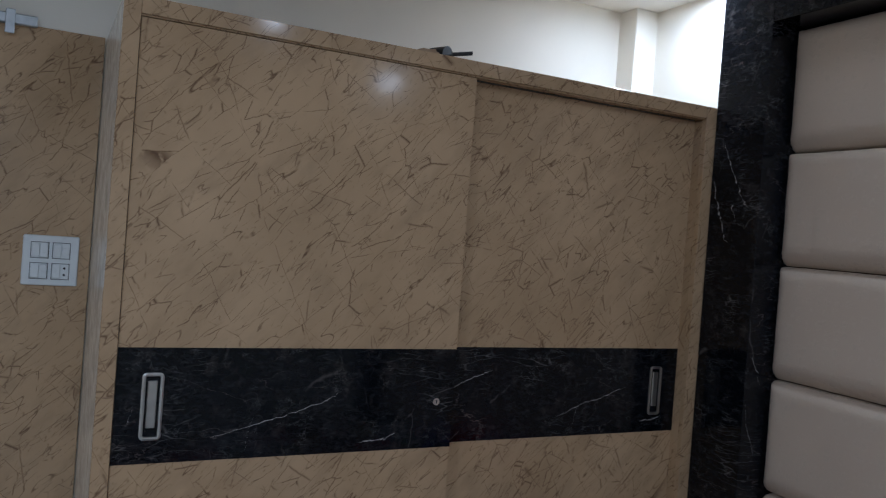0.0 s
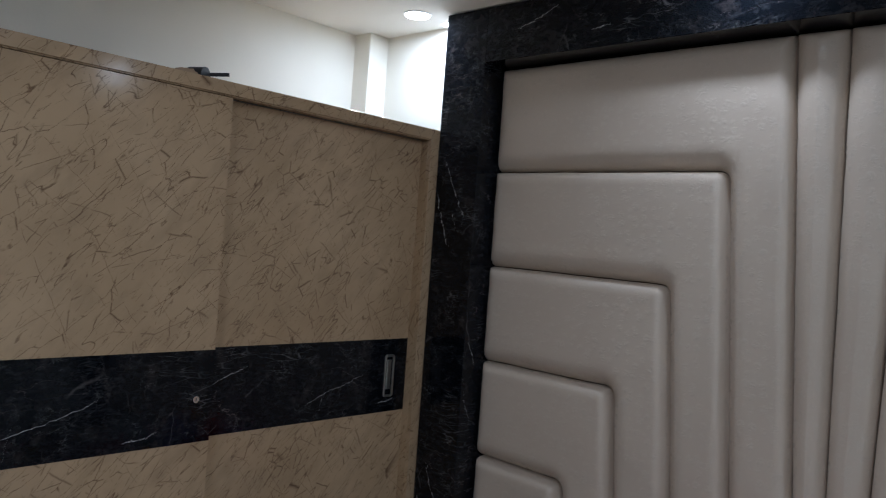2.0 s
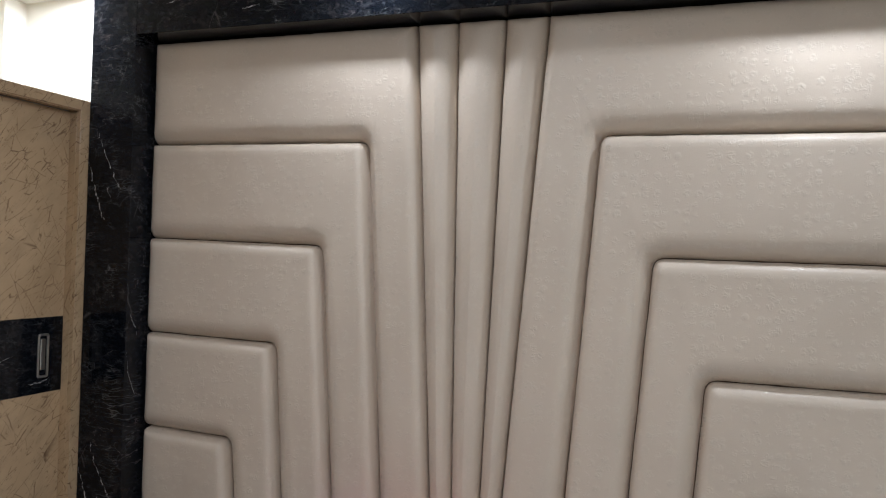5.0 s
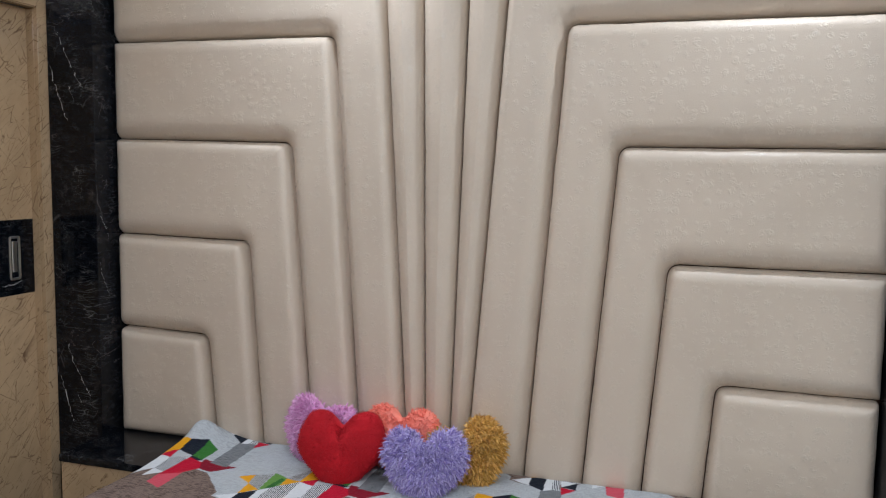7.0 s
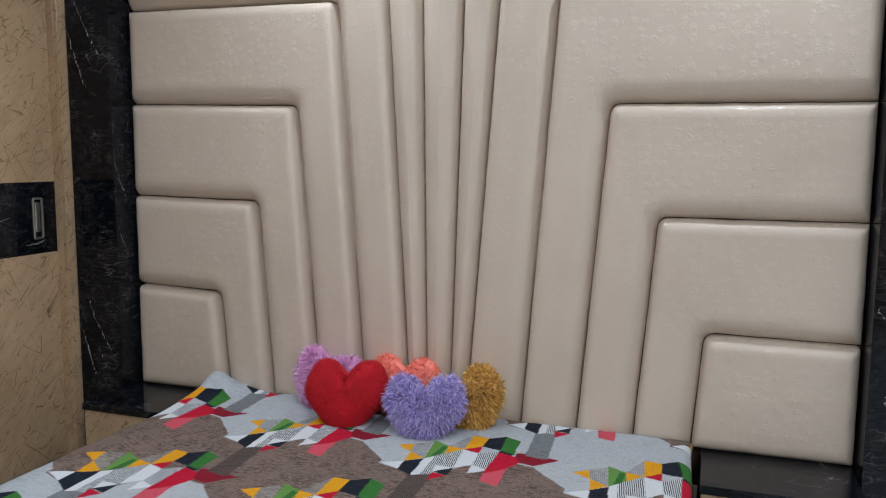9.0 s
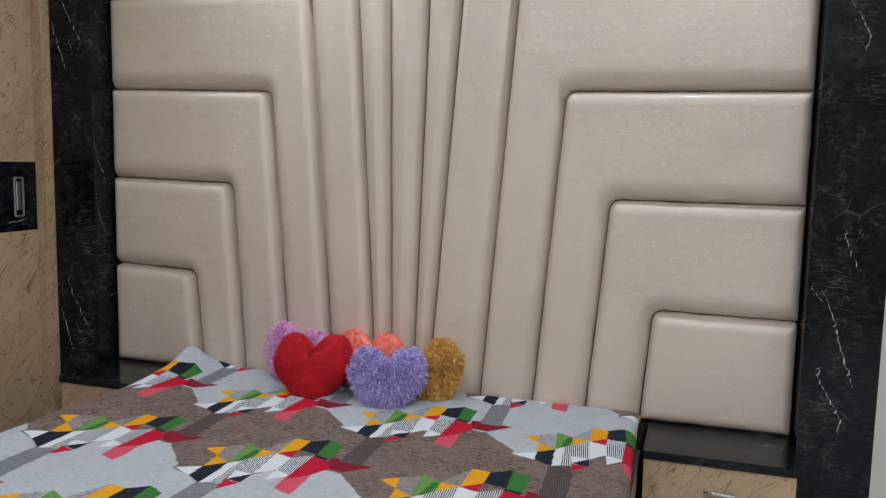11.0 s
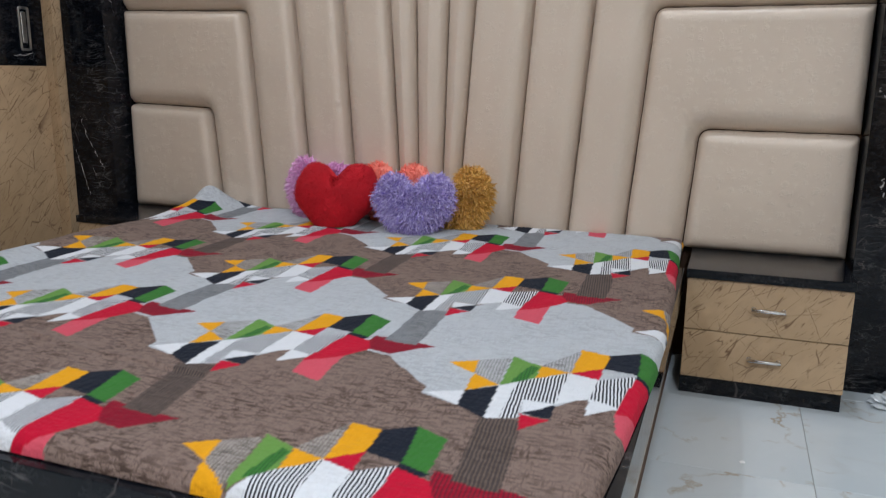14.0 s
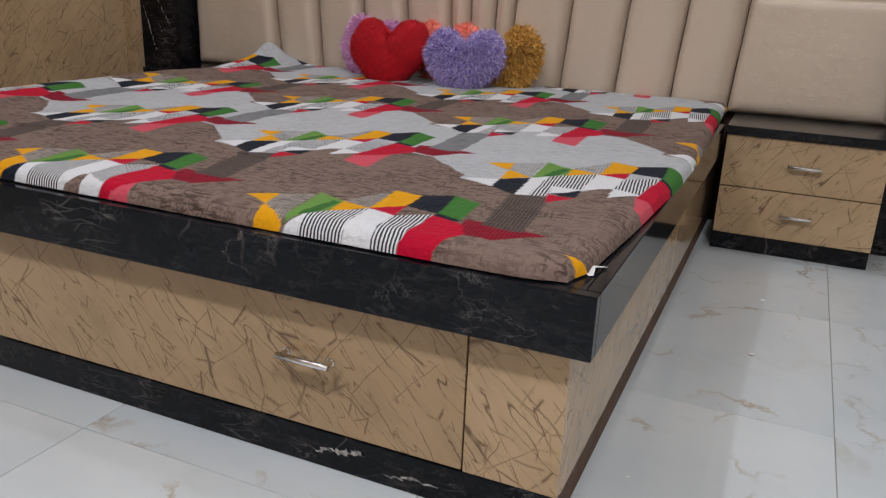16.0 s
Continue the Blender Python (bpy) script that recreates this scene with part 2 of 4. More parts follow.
def blanket_cloth():
    n = Nodes("printed_blanket")
    c = n.node("ShaderNodeTexCoord", 3)
    col = n.node("ShaderNodeAttribute", 0, attribute_name="print")
    stripe = n.node("ShaderNodeAttribute", 2, attribute_name="stripe")
    fleck = n.node("ShaderNodeAttribute", 2, attribute_name="fleck")
    cross = n.node("ShaderNodeAttribute", 2, attribute_name="cross")
    sep = n.node("ShaderNodeSeparateXYZ", 0, {0: c}).node
    # fine dark pinstripes
    wob = n.math("MULTIPLY", n.noise(c, 40, 2), 0.004)
    u = n.math("ADD", n.math("ADD", n.math("MULTIPLY", sep.outputs[0], 0.96), n.math("MULTIPLY", sep.outputs[1], 0.12)), wob)
    wave = n.math("SINE", n.math("MULTIPLY", u, 2 * math.pi / 0.0058))
    wave2 = n.math("SINE", n.math("MULTIPLY", n.math("ADD", n.math("ADD", sep.outputs[1], n.math("MULTIPLY", sep.outputs[0], -0.16)), wob), 2 * math.pi / 0.0085))
    line = n.math("ADD", n.math("MULTIPLY", n.span(wave, -0.25, 0.25), stripe), n.math("MULTIPLY", n.span(wave2, -0.25, 0.25), cross))
    # woven flecks
    st = n.node("ShaderNodeVectorMath", 0, {0: c, 1: (60, 150, 100)}, operation="MULTIPLY")
    st2 = n.node("ShaderNodeVectorMath", 0, {0: c, 1: (130, 36, 100)}, operation="MULTIPLY")
    dash = n.span(n.noise(n.node("ShaderNodeVectorMath", 0, {0: c, 1: (36, 165, 100)}, operation="MULTIPLY"), 1.0, 3, 0.65), 0.48, 0.6)
    dash2 = n.span(n.noise(n.node("ShaderNodeVectorMath", 0, {0: c, 1: (190, 45, 100)}, operation="MULTIPLY"), 1.0, 3, 0.65), 0.52, 0.63, 0.0, 0.8)
    patch = n.span(n.noise(c, 11, 4, 0.6), 0.36, 0.6, 0.35, 1.0)
    speck = n.math("MULTIPLY", n.math("MAXIMUM", dash, dash2), patch)
    dark = n.mix(1.0, col, rgb(0.27, 0.24, 0.22), "MULTIPLY")
    col2 = n.mix(n.math("MULTIPLY", n.math("MULTIPLY", speck, fleck), 0.95), col, dark)
    col3 = n.mix(n.math("MULTIPLY", line, 0.95), col2, rgb(0.012, 0.013, 0.018))
    n.bump(n.math("ADD", n.noise(st, 1.0, 2), n.noise(st2, 1.0, 2)), 0.8, 0.004)
    return n.done(col3, 0.9, 0.0, 0.12, 0.0, 0.02)


TAN_CROSS = tan_marble("tan_marble_laminate_crosswise", -1)
TAN, BLACK, LEATHER = tan_marble(), black_marble(), leatherette()
WHITE, CEILING_PAINT = wall_paint(), wall_paint("white_ceiling_paint", (0.83, 0.81, 0.765))
TILE, CLOTH = tile_glaze(), blanket_cloth()
GROUT = plain("grey_grout", (0.34, 0.33, 0.3), 0.8)
BACKING = plain("dark_brown_backing", (0.09, 0.045, 0.024), 0.8)
PLY = plain("raw_plywood_edge", (0.22, 0.12, 0.06), 0.7, vary=0.25, scale=40)
FILMED = plain("film_covered_white_side", (0.78, 0.74, 0.66), 0.2, vary=0.2, scale=14)
CHROME = plain("chrome", (0.75, 0.75, 0.76), 0.16, 1.0, 0.04)
STEEL = plain("brushed_steel", (0.5, 0.5, 0.49), 0.34, 1.0, 0.08, 40)
GALV = plain("galvanised_metal", (0.42, 0.45, 0.48), 0.4, 0.8, 0.15, 30)
SWITCH = plain("white_switch_plastic", (0.74, 0.78, 0.8), 0.3, vary=0.03)
SHADOW_GAP = plain("grey_gap_shade", (0.12, 0.13, 0.14), 0.5)
RUBBER = plain("black_plastic", (0.012, 0.012, 0.014), 0.35)
KRAFT = plain("tan_cloth", (0.32, 0.22, 0.14), 0.85, vary=0.2)
OFF_WHITE = plain("off_white", (0.75, 0.75, 0.73), 0.6)
PLASTIC = plain("clear_white_plastic_bag", (0.62, 0.65, 0.66), 0.22, vary=0.1)

GLOW = Nodes("lamp_glow")
GLOW = GLOW.done(rgb(0.9, 0.9, 0.9))
GLOW.node_tree.nodes["Principled BSDF"].inputs["Emission Color"].default_value = rgb(1, 0.97, 0.93)
GLOW.node_tree.nodes["Principled BSDF"].inputs["Emission Strength"].default_value = 25


# ---- mesh helpers ----
BASE = {}


def thing(name, at, label, category, group="", kind=""):
    ob = new(name)
    ob.location = at
    ob.empty_display_size = 0.05
    BASE[ob] = Vector(at)
    return tagged(ob, label, category, group, kind)


def part(name, bm, material, parent=None, label="", smooth=False):
    """Links a bmesh, in world metres, as one mesh under a thing or part."""
    if parent is not None:
        bm.transform(Matrix.Translation(-BASE[parent]))
    me = bpy.data.meshes.new(name)
    bm.normal_update()
    bm.to_mesh(me)
    bm.free()
    me.materials.append(material)
    if smooth:
        me.shade_smooth()
    ob = new(name, me)
    if parent is not None:
        ob.parent = parent
        BASE[ob] = BASE[parent]
    else:
        BASE[ob] = Vector((0, 0, 0))
    if label:
        ob["label"] = label
    return ob


def box(x0, x1, y0, y1, z0, z1, bevel=0.0015, bm=None, seg=1):
    bm = bm or bmesh.new()
    r = bmesh.ops.create_cube(bm, size=1, matrix=Matrix.Translation(((x0 + x1) / 2, (y0 + y1) / 2, (z0 + z1) / 2)) @ Matrix.Diagonal((abs(x1 - x0), abs(y1 - y0), abs(z1 - z0), 1)))
    if bevel:
        edges = {e for v in r["verts"] for e in v.link_edges}
        bmesh.ops.bevel(bm, geom=list(edges), offset=bevel, segments=seg, affect="EDGES", profile=0.5)
    return bm


def rod(a, b, r, bm=None, sides=16, r2=None):
    bm = bm or bmesh.new()
    a, b = Vector(a), Vector(b)
    m = Matrix.Translation((a + b) / 2) @ (b - a).to_track_quat("Z", "Y").to_matrix().to_4x4()
    bmesh.ops.create_cone(bm, cap_ends=True, segments=sides, radius1=r, radius2=r if r2 is None else r2, depth=(b - a).length, matrix=m)
    return bm


def slab(outline, y0, y1, bm=None):
    """An upright plate with an x, z outline between two y."""
    bm = bm or bmesh.new()
    a = [bm.verts.new((x, y0, z)) for x, z in outline]
    b = [bm.verts.new((x, y1, z)) for x, z in outline]
    bm.faces.new(a), bm.faces.new(b[::-1])
    for i in range(len(a)):
        j = (i + 1) % len(a)
        bm.faces.new((a[j], a[i], b[i], b[j]))
    bmesh.ops.recalc_face_normals(bm, faces=bm.faces)
    return bm


# ---- the room ----
XW, XE, YS, YN = -0.6, 4.3, -4.5, 0.09
tagged(part("wall_north", box(XW - 0.15, XE + 0.15, YN, YN + 0.15, -0.1, CEIL + 0.1, 0), WHITE), "white painted plaster wall behind the headboard", "wall", kind="structure")
tagged(part("wall_west", box(XW - 0.15, XW, YS, YN, -0.1, CEIL + 0.1, 0), WHITE), "white painted plaster wall behind the wardrobe", "wall", kind="structure")
tagged(part("wall_south", box(XW - 0.15, XE + 0.15, YS - 0.15, YS, -0.1, CEIL + 0.1, 0), WHITE), "white painted plaster wall facing the bed", "wall", kind="structure")
tagged(part("wall_east", box(XE, XE + 0.15, YS, YN, -0.1, CEIL + 0.1, 0), WHITE), "white painted plaster wall across from the wardrobe", "wall", kind="structure")
tagged(part("ceiling", box(XW - 0.15, XE + 0.15, YS - 0.15, YN + 0.15, CEIL, CEIL + 0.12, 0), CEILING_PAINT), "plain white plaster ceiling with recessed downlights", "ceiling", kind="structure")
tagged(part("trim", box(XW - 0.01, XW + 0.105, -0.118, 0.0, 1.9, CEIL, 0.003), WHITE), "white plastered corner pilaster under the ceiling", "pilaster", kind="structure")
tagged(part("wall_return", box(XW, 0.0115, -0.008, YN, -0.1, CEIL, 0), WHITE), "white painted plaster wall between pilaster and headboard", "wall", kind="structure")
panel = thing("wall_panel", (XW, -2.7, 0), "tan marble-patterned laminate panel on the wall with a switch plate", "wall panel", kind="structure")
part("sheet", box(XW + 0.012, XE, YS, YS + 0.012, 0.0, 2.112, 0.001), TAN, panel)
part("sheet", box(XW, XW + 0.012, YS + 0.0125, -2.078, 0.0, 2.112, 0.001), TAN, panel)

# downlights, five of them unseen and added as fill
for (lx, ly), watts, lr in zip(LAMP_SPOTS, LAMP_WATTS, LAMP_RADII):
    dl = thing("ceiling_downlight", (lx, ly, CEIL), "round white recessed ceiling downlight, switched on; five of these are added fill", "downlight", "ceiling downlights")
    bm = rod((lx, ly, CEIL - 0.004), (lx, ly, CEIL - 0.0005), lr * 1.16, sides=40)
    part("trim_ring", bm, SWITCH, dl, smooth=False)
    part("lens", rod((lx, ly, CEIL - 0.008), (lx, ly, CEIL - 0.0045), lr, sides=40), GLOW, dl, "glowing white lens")
    la = bpy.data.lights.new("downlight", "AREA")
    la.shape, la.size, la.energy, la.color, la.spread = "DISK", lr * 1.2, watts, (0.9, 0.97, 1.05), radians(178)
    lo = new("downlight_and_fill_lamp", la)
    lo.location = (lx, ly, CEIL - 0.0095)

# ---- wardrobe ----
wd = thing("sliding_wardrobe", (-0.29, -1.12, 0), "sliding-door wardrobe in tan marble laminate with black marble bands", "wardrobe")
WY0, WY1, WT, PFRONT = -2.075, -0.165, 2.105, -0.152
part("side_panel", box(-0.588, -0.0125, WY0, WY0 + 0.018, 0.0, WT - 0.002, 0.001), FILMED, wd, "white side covered with clear film")
part("side_panel", box(-0.588, -0.0125, WY1 - 0.018, WY1, 0.0, WT - 0.002, 0.001), TAN, wd)
part("top_panel", box(-0.588, 0.0, WY0 + 0.018, WY1 - 0.018, WT - 0.045, WT - 0.02, 0.001), TAN, wd)
part("back_panel", box(-0.588, -0.578, WY0 + 0.02, WY1 - 0.02, 0.05, WT - 0.05, 0), BACKING, wd)
part("frame_stile", box(-0.012, 0.008, WY0, WY0 + 0.04, 0.0, WT, 0.0008), TAN, wd)
part("frame_stile", box(-0.012, 0.008, WY1 - 0.031, PFRONT + 0.012, 0.0, WT, 0.0008), TAN, wd)
part("frame_lining", box(-0.088, -0.0125, WY1 - 0.031, WY1 - 0.0185, 0.06, WT - 0.05, 0.0008), TAN, wd)
part("frame_rail", box(-0.04, 0.008, WY0 + 0.0405, WY1 - 0.0315, WT - 0.041, WT, 0.0008), TAN, wd)
part("plinth", box(-0.05, 0.006, WY0 + 0.0405, WY1 - 0.0425, 0.0, 0.09, 0.001), BLACK, wd, "black marble plinth")
part("track", box(-0.07, -0.034, WY0 + 0.041, WY1 - 0.043, WT - 0.0465, WT - 0.0415, 0), RUBBER, wd, "dark sliding track")


def pull(parent, x, y):
    """A recessed rectangular pull of pressed steel."""
    z0, z1, w = 1.027, 1.195, 0.026
    bm = bmesh.new()
    rings = [(0.0, 0.0), (0.0, 0.004), (0.004, 0.0052), (0.0085, 0.0045), (0.0105, -0.004), (0.013, -0.0075)]
    loops = []
    for inset, out in rings:
        r = max(0.012 - inset, 0.003)
        pts = []
        for cy, cz, a0 in ((w - inset - r, z1 - inset - r, 0), (-w + inset + r, z1 - inset - r, 90), (-w + inset + r, z0 + inset + r, 180), (w - inset - r, z0 + inset + r, 270)):
            pts += [(x + out, y + cy + r * math.cos(radians(a0 + k * 18)), cz + r * math.sin(radians(a0 + k * 18))) for k in range(6)]
        loops.append([bm.verts.new(p) for p in pts])
    for a, b in zip(loops, loops[1:]):
        for i in range(len(a)):
            j = (i + 1) % len(a)
            bm.faces.new((a[i], a[j], b[j], b[i]))
    bm.faces.new(loops[-1])
    bmesh.ops.recalc_face_normals(bm, faces=bm.faces)
    h = part("handle", bm, STEEL, parent, "recessed brushed steel pull handle")
    part("grip", box(x - 0.003, x + 0.0035, y - 0.012, y + 0.011, z0 + 0.03, z1 - 0.02, 0.002), STEEL, h)


def vein(parent, x, pts, seed, wide=0.004, front=False):
    """A jagged pale vein of the marble print, on an upright face at x, or at y = x on a front."""
    rnd = random.Random(seed)
    bm = bmesh.new()
    line = []
    for (y0, z0), (y1, z1) in zip(pts, pts[1:]):
        for k in range(9):
            f = k / 9
            line.append((y0 + (y1 - y0) * f + rnd.gauss(0, 0.003 if front else 0.0012), z0 + (z1 - z0) * f + rnd.gauss(0, 0.0016)))
    last = None
    for i, (y, z) in enumerate(line):
        f = i / (len(line) - 1)
        w = wide * (0.15 + 0.85 * math.sin(math.pi * f) ** 0.7) * rnd.uniform(0.25, 0.7) * 0.5
        if front:
            a, b = bm.verts.new((y - w, x, z + w)), bm.verts.new((y + w, x, z - w))
        else:
            a, b = bm.verts.new((x, y, z + w)), bm.verts.new((x, y, z - w))
        if last:
            bm.faces.new((last[0], last[1], b, a))
        last = (a, b)
    bmesh.ops.recalc_face_normals(bm, faces=bm.faces)
    part("vein", bm, VEIN, parent)


VEIN = plain("pale_vein_print", (0.36, 0.34, 0.33), 0.25, vary=0.6, scale=60)

BZ0, BZ1 = 0.969, 1.257
for y0, y1, x in ((-2.033, -1.104, 0.0), (-1.16, -0.197, -0.044)):
    door = part("sliding_door", box(x - 0.02, x - 0.0012, y0, y1, 0.095, WT - 0.0475, 0.001), TAN, wd)
    part("upper_face", box(x - 0.0012, x, y0, y1, BZ1, WT - 0.0475, 0), TAN, door)
    part("band", box(x - 0.0012, x + 0.0006, y0, y1, BZ0, BZ1, 0), BLACK, door, "black marble band")
    part("lower_face", box(x - 0.0012, x, y0, y1, 0.095, BZ0, 0), TAN, door)
    if x == 0.0:
        pull(door, x, -1.947)
        lk = part("lock", rod((x, -1.161, 1.104), (x + 0.006, -1.161, 1.104), 0.0105, sides=28), CHROME, door, "round chrome lock")
        part("keyhole", box(x + 0.0061, x + 0.0066, -1.1625, -1.1595, 1.099, 1.109, 0), RUBBER, lk)
        vein(door, x + 0.0009, [(-1.8, 1.025), (-1.66, 1.065), (-1.58, 1.085), (-1.5, 1.115), (-1.46, 1.135)], 3)
        vein(door, x + 0.0009, [(-1.71, 0.985), (-1.705, 1.03), (-1.69, 1.09)], 4, 0.0025)
        vein(door, x + 0.0009, [(-1.39, 0.998), (-1.36, 0.998), (-1.32, 1.0), (-1.28, 1.018)], 5, 0.006)
        vein(door, x + 0.0009, [(-2.0, 1.07), (-1.995, 1.09), (-1.99, 1.12)], 6, 0.0022)
    else:
        pull(door, x, -0.29)
        vein(door, x + 0.0009, [(-1.09, 1.13), (-1.04, 1.155), (-0.98, 1.175), (-0.94, 1.19)], 7)
        vein(door, x + 0.0009, [(-0.7, 1.03), (-0.6, 1.07), (-0.52, 1.09), (-0.41, 1.13)], 8)
        vein(door, x + 0.0009, [(-0.63, 0.99), (-0.625, 1.03), (-0.61, 1.08)], 9, 0.0025)
        vein(door, x + 0.0009, [(-0.35, 1.008), (-0.3, 1.01), (-0.25, 1.022)], 10, 0.006)

# tool left on top of the wardrobe
tool = thing("tool", (-0.08, -1.2, WT), "black round-headed tool and tan cloth on top of the wardrobe", "tool")
part("head", rod((-0.06, -1.225, WT + 0.005), (-0.01, -1.2, WT + 0.005), 0.026, sides=28), RUBBER, tool)
part("rod", rod((-0.03, -1.19, WT + 0.012), (0.0, -1.125, WT + 0.022), 0.006, sides=12), RUBBER, tool)
bm = bmesh.new()
bmesh.ops.create_icosphere(bm, subdivisions=3, radius=1)
for v in bm.verts:
    v.co *= 1 + 0.25 * noise.noise(v.co * 2)
    v.co = Vector((v.co.x * 0.04 - 0.05, v.co.y * 0.06 - 1.235, max(v.co.z, -0.4) * 0.022 + WT + 0.0))
part("cloth", bm, KRAFT, tool, "tan cloth bundle", True)

# switch plate on the panel
sp = thing("switch_plate", (XW + 0.012, -2.185, 1.43), "white square modular switch plate with eight modules", "switch plate")
PX = XW + 0.012
part("plate", box(PX, PX + 0.01, -2.261, -2.11, 1.352, 1.501, 0.004, seg=2), SWITCH, sp)
for gy in (-2.2155, -2.1575):
    for gz in (1.395, 1.457):
        # dark inlay stands in for the shade in the gap around each module
        part("module_gap", box(PX + 0.0101, PX + 0.0112, gy - 0.0245, gy + 0.0245, gz - 0.0245, gz + 0.0245, 0), SHADOW_GAP, sp)
        if gy < -2.19:
            kinds = "ss"
        else:
            kinds = "sd" if gz > 1.42 else "sp"
        part("module_frame", box(PX + 0.0113, PX + 0.0125, gy - 0.0225, gy + 0.0225, gz - 0.0225, gz + 0.0225, 0.0005), SWITCH, sp)
        for k, kind in enumerate(kinds):
            my = gy - 0.011 + 0.022 * k
            if kind == "s":
                bm = box(PX + 0.0126, PX + 0.0185, my - 0.0102, my + 0.0102, gz - 0.0205, gz + 0.0205, 0.001)
                bmesh.ops.rotate(bm, verts=bm.verts, cent=(PX + 0.0126, my, gz), matrix=Matrix.Rotation(radians(9 if (k + int(gz > 1.42)) % 2 else -9), 3, "Y"))
                part("rocker", bm, SWITCH, sp)
            elif kind == "d":
                part("dimmer_knob", rod((PX + 0.0126, my, gz), (PX + 0.021, my, gz), 0.009, sides=24), SWITCH, sp)
            else:
                for dz in (-0.01, 0.01):
                    part("socket_hole", rod((PX + 0.0126, my, gz + dz), (PX + 0.0131, my, gz + dz), 0.0035, sides=16), RUBBER, sp)

# metal rail on the top edge of the panel
rail = thing("metal_rail", (XW + 0.03, -2.42, 2.12), "short galvanised metal rail with a clip at the panel top", "rail")
part("channel", box(XW + 0.0125, XW + 0.035, -2.95, -2.262, 2.105, 2.135, 0.003), GALV, rail)
part("clip", box(XW + 0.0355, XW + 0.04, -2.345, -2.32, 2.075, 2.145, 0.002), GALV, rail)

# ---- headboard surround ----
sur = thing("headboard_surround", (1.61, 0, 0), "tall black marble laminate frame around the padded headboard", "headboard frame")
PF = -0.152
left_pillar = part("pillar", box(0.0095, 0.222, PF, YN - 0.002, 0, 2.572, 0.0012), BLACK, sur)
right_pillar = part("pillar", box(2.99, 3.213, PF, YN - 0.002, 0, 2.572, 0.0012), BLACK, sur)
lintel = part("lintel", box(0.2225, 2.9895, PF, YN - 0.002, 2.36, 2.572, 0.0012), BLACK, sur)
# the print of the pillars repeats every 1.2 m
VF = PF - 0.0006
for k, dz in enumerate((0.0, -1.205)):
    vein(left_pillar, VF, [(0.058, 1.976 + dz), (0.108, 1.865 + dz), (0.149, 1.791 + dz), (0.176, 1.754 + dz)], 21 + k, 0.008, True)
    vein(left_pillar, VF, [(0.014, 1.868 + dz), (0.048, 1.765 + dz), (0.07, 1.696 + dz), (0.098, 1.63 + dz)], 31 + k, 0.009, True)
    vein(left_pillar, VF, [(0.107, 1.768 + dz), (0.129, 1.719 + dz)], 41 + k, 0.005, True)
    vein(right_pillar, VF, [(3.038, 2.114 + dz), (3.068, 2.041 + dz), (3.09, 1.969 + dz), (3.118, 1.879 + dz), (3.15, 1.8 + dz)], 51 + k, 0.009, True)
    vein(right_pillar, VF, [(3.041, 1.874 + dz), (3.039, 1.838 + dz), (3.084, 1.757 + dz), (3.114, 1.708 + dz), (3.106, 1.646 + dz)], 61 + k, 0.008, True)
    vein(right_pillar, VF, [(3.0, 2.135 + dz), (3.016, 2.112 + dz), (3.034, 2.08 + dz)], 71 + k, 0.006, True)
vein(right_pillar, VF, [(3.089, 1.117), (3.099, 1.046), (3.157, 0.958)], 81, 0.006, True)
vein(right_pillar, VF, [(3.17, 1.63), (3.176, 1.58), (3.19, 1.52)], 82, 0.005, True)
vein(left_pillar, 0.2226, [(-0.148, 1.13), (-0.129, 1.032), (-0.086, 0.943)], 83, 0.005)
vein(left_pillar, 0.2226, [(-0.133, 1.274), (-0.1, 1.22), (-0.087, 1.176)], 84, 0.005)
vein(lintel, VF, [(0.36, 2.467), (0.43, 2.484), (0.488, 2.505), (0.563, 2.542)], 85, 0.005, True)
vein(lintel, VF, [(0.694, 2.425), (0.73, 2.428), (0.776, 2.437)], 86, 0.006, True)
part("back_board", box(0.2225, 2.9895, 0.006, YN - 0.003, 0.0, 2.3595, 0), BACKING, sur, "dark brown backing board")


# ---- padded headboard ----
def line_meet(p, d, q, e):
    k = d[0] * e[1] - d[1] * e[0]
    if abs(k) < 1e-9:
        return p
    s = ((q[0] - p[0]) * e[1] - (q[1] - p[1]) * e[0]) / k
    return (p[0] + d[0] * s, p[1] + d[1] * s)


def inset(poly, d):
    """The corners of a counter-clockwise outline moved in by d."""
    n, out = len(poly), []
    for i in range(n):
        a, b, c = poly[i - 1], poly[i], poly[(i + 1) % n]
        u, w = (b[0] - a[0], b[1] - a[1]), (c[0] - b[0], c[1] - b[1])
        lu, lw = math.hypot(*u), math.hypot(*w)
        pa = (a[0] - u[1] / lu * d, a[1] + u[0] / lu * d)
        pb = (b[0] - w[1] / lw * d, b[1] + w[0] / lw * d)
        out.append(line_meet(pa, u, pb, w))
    return out


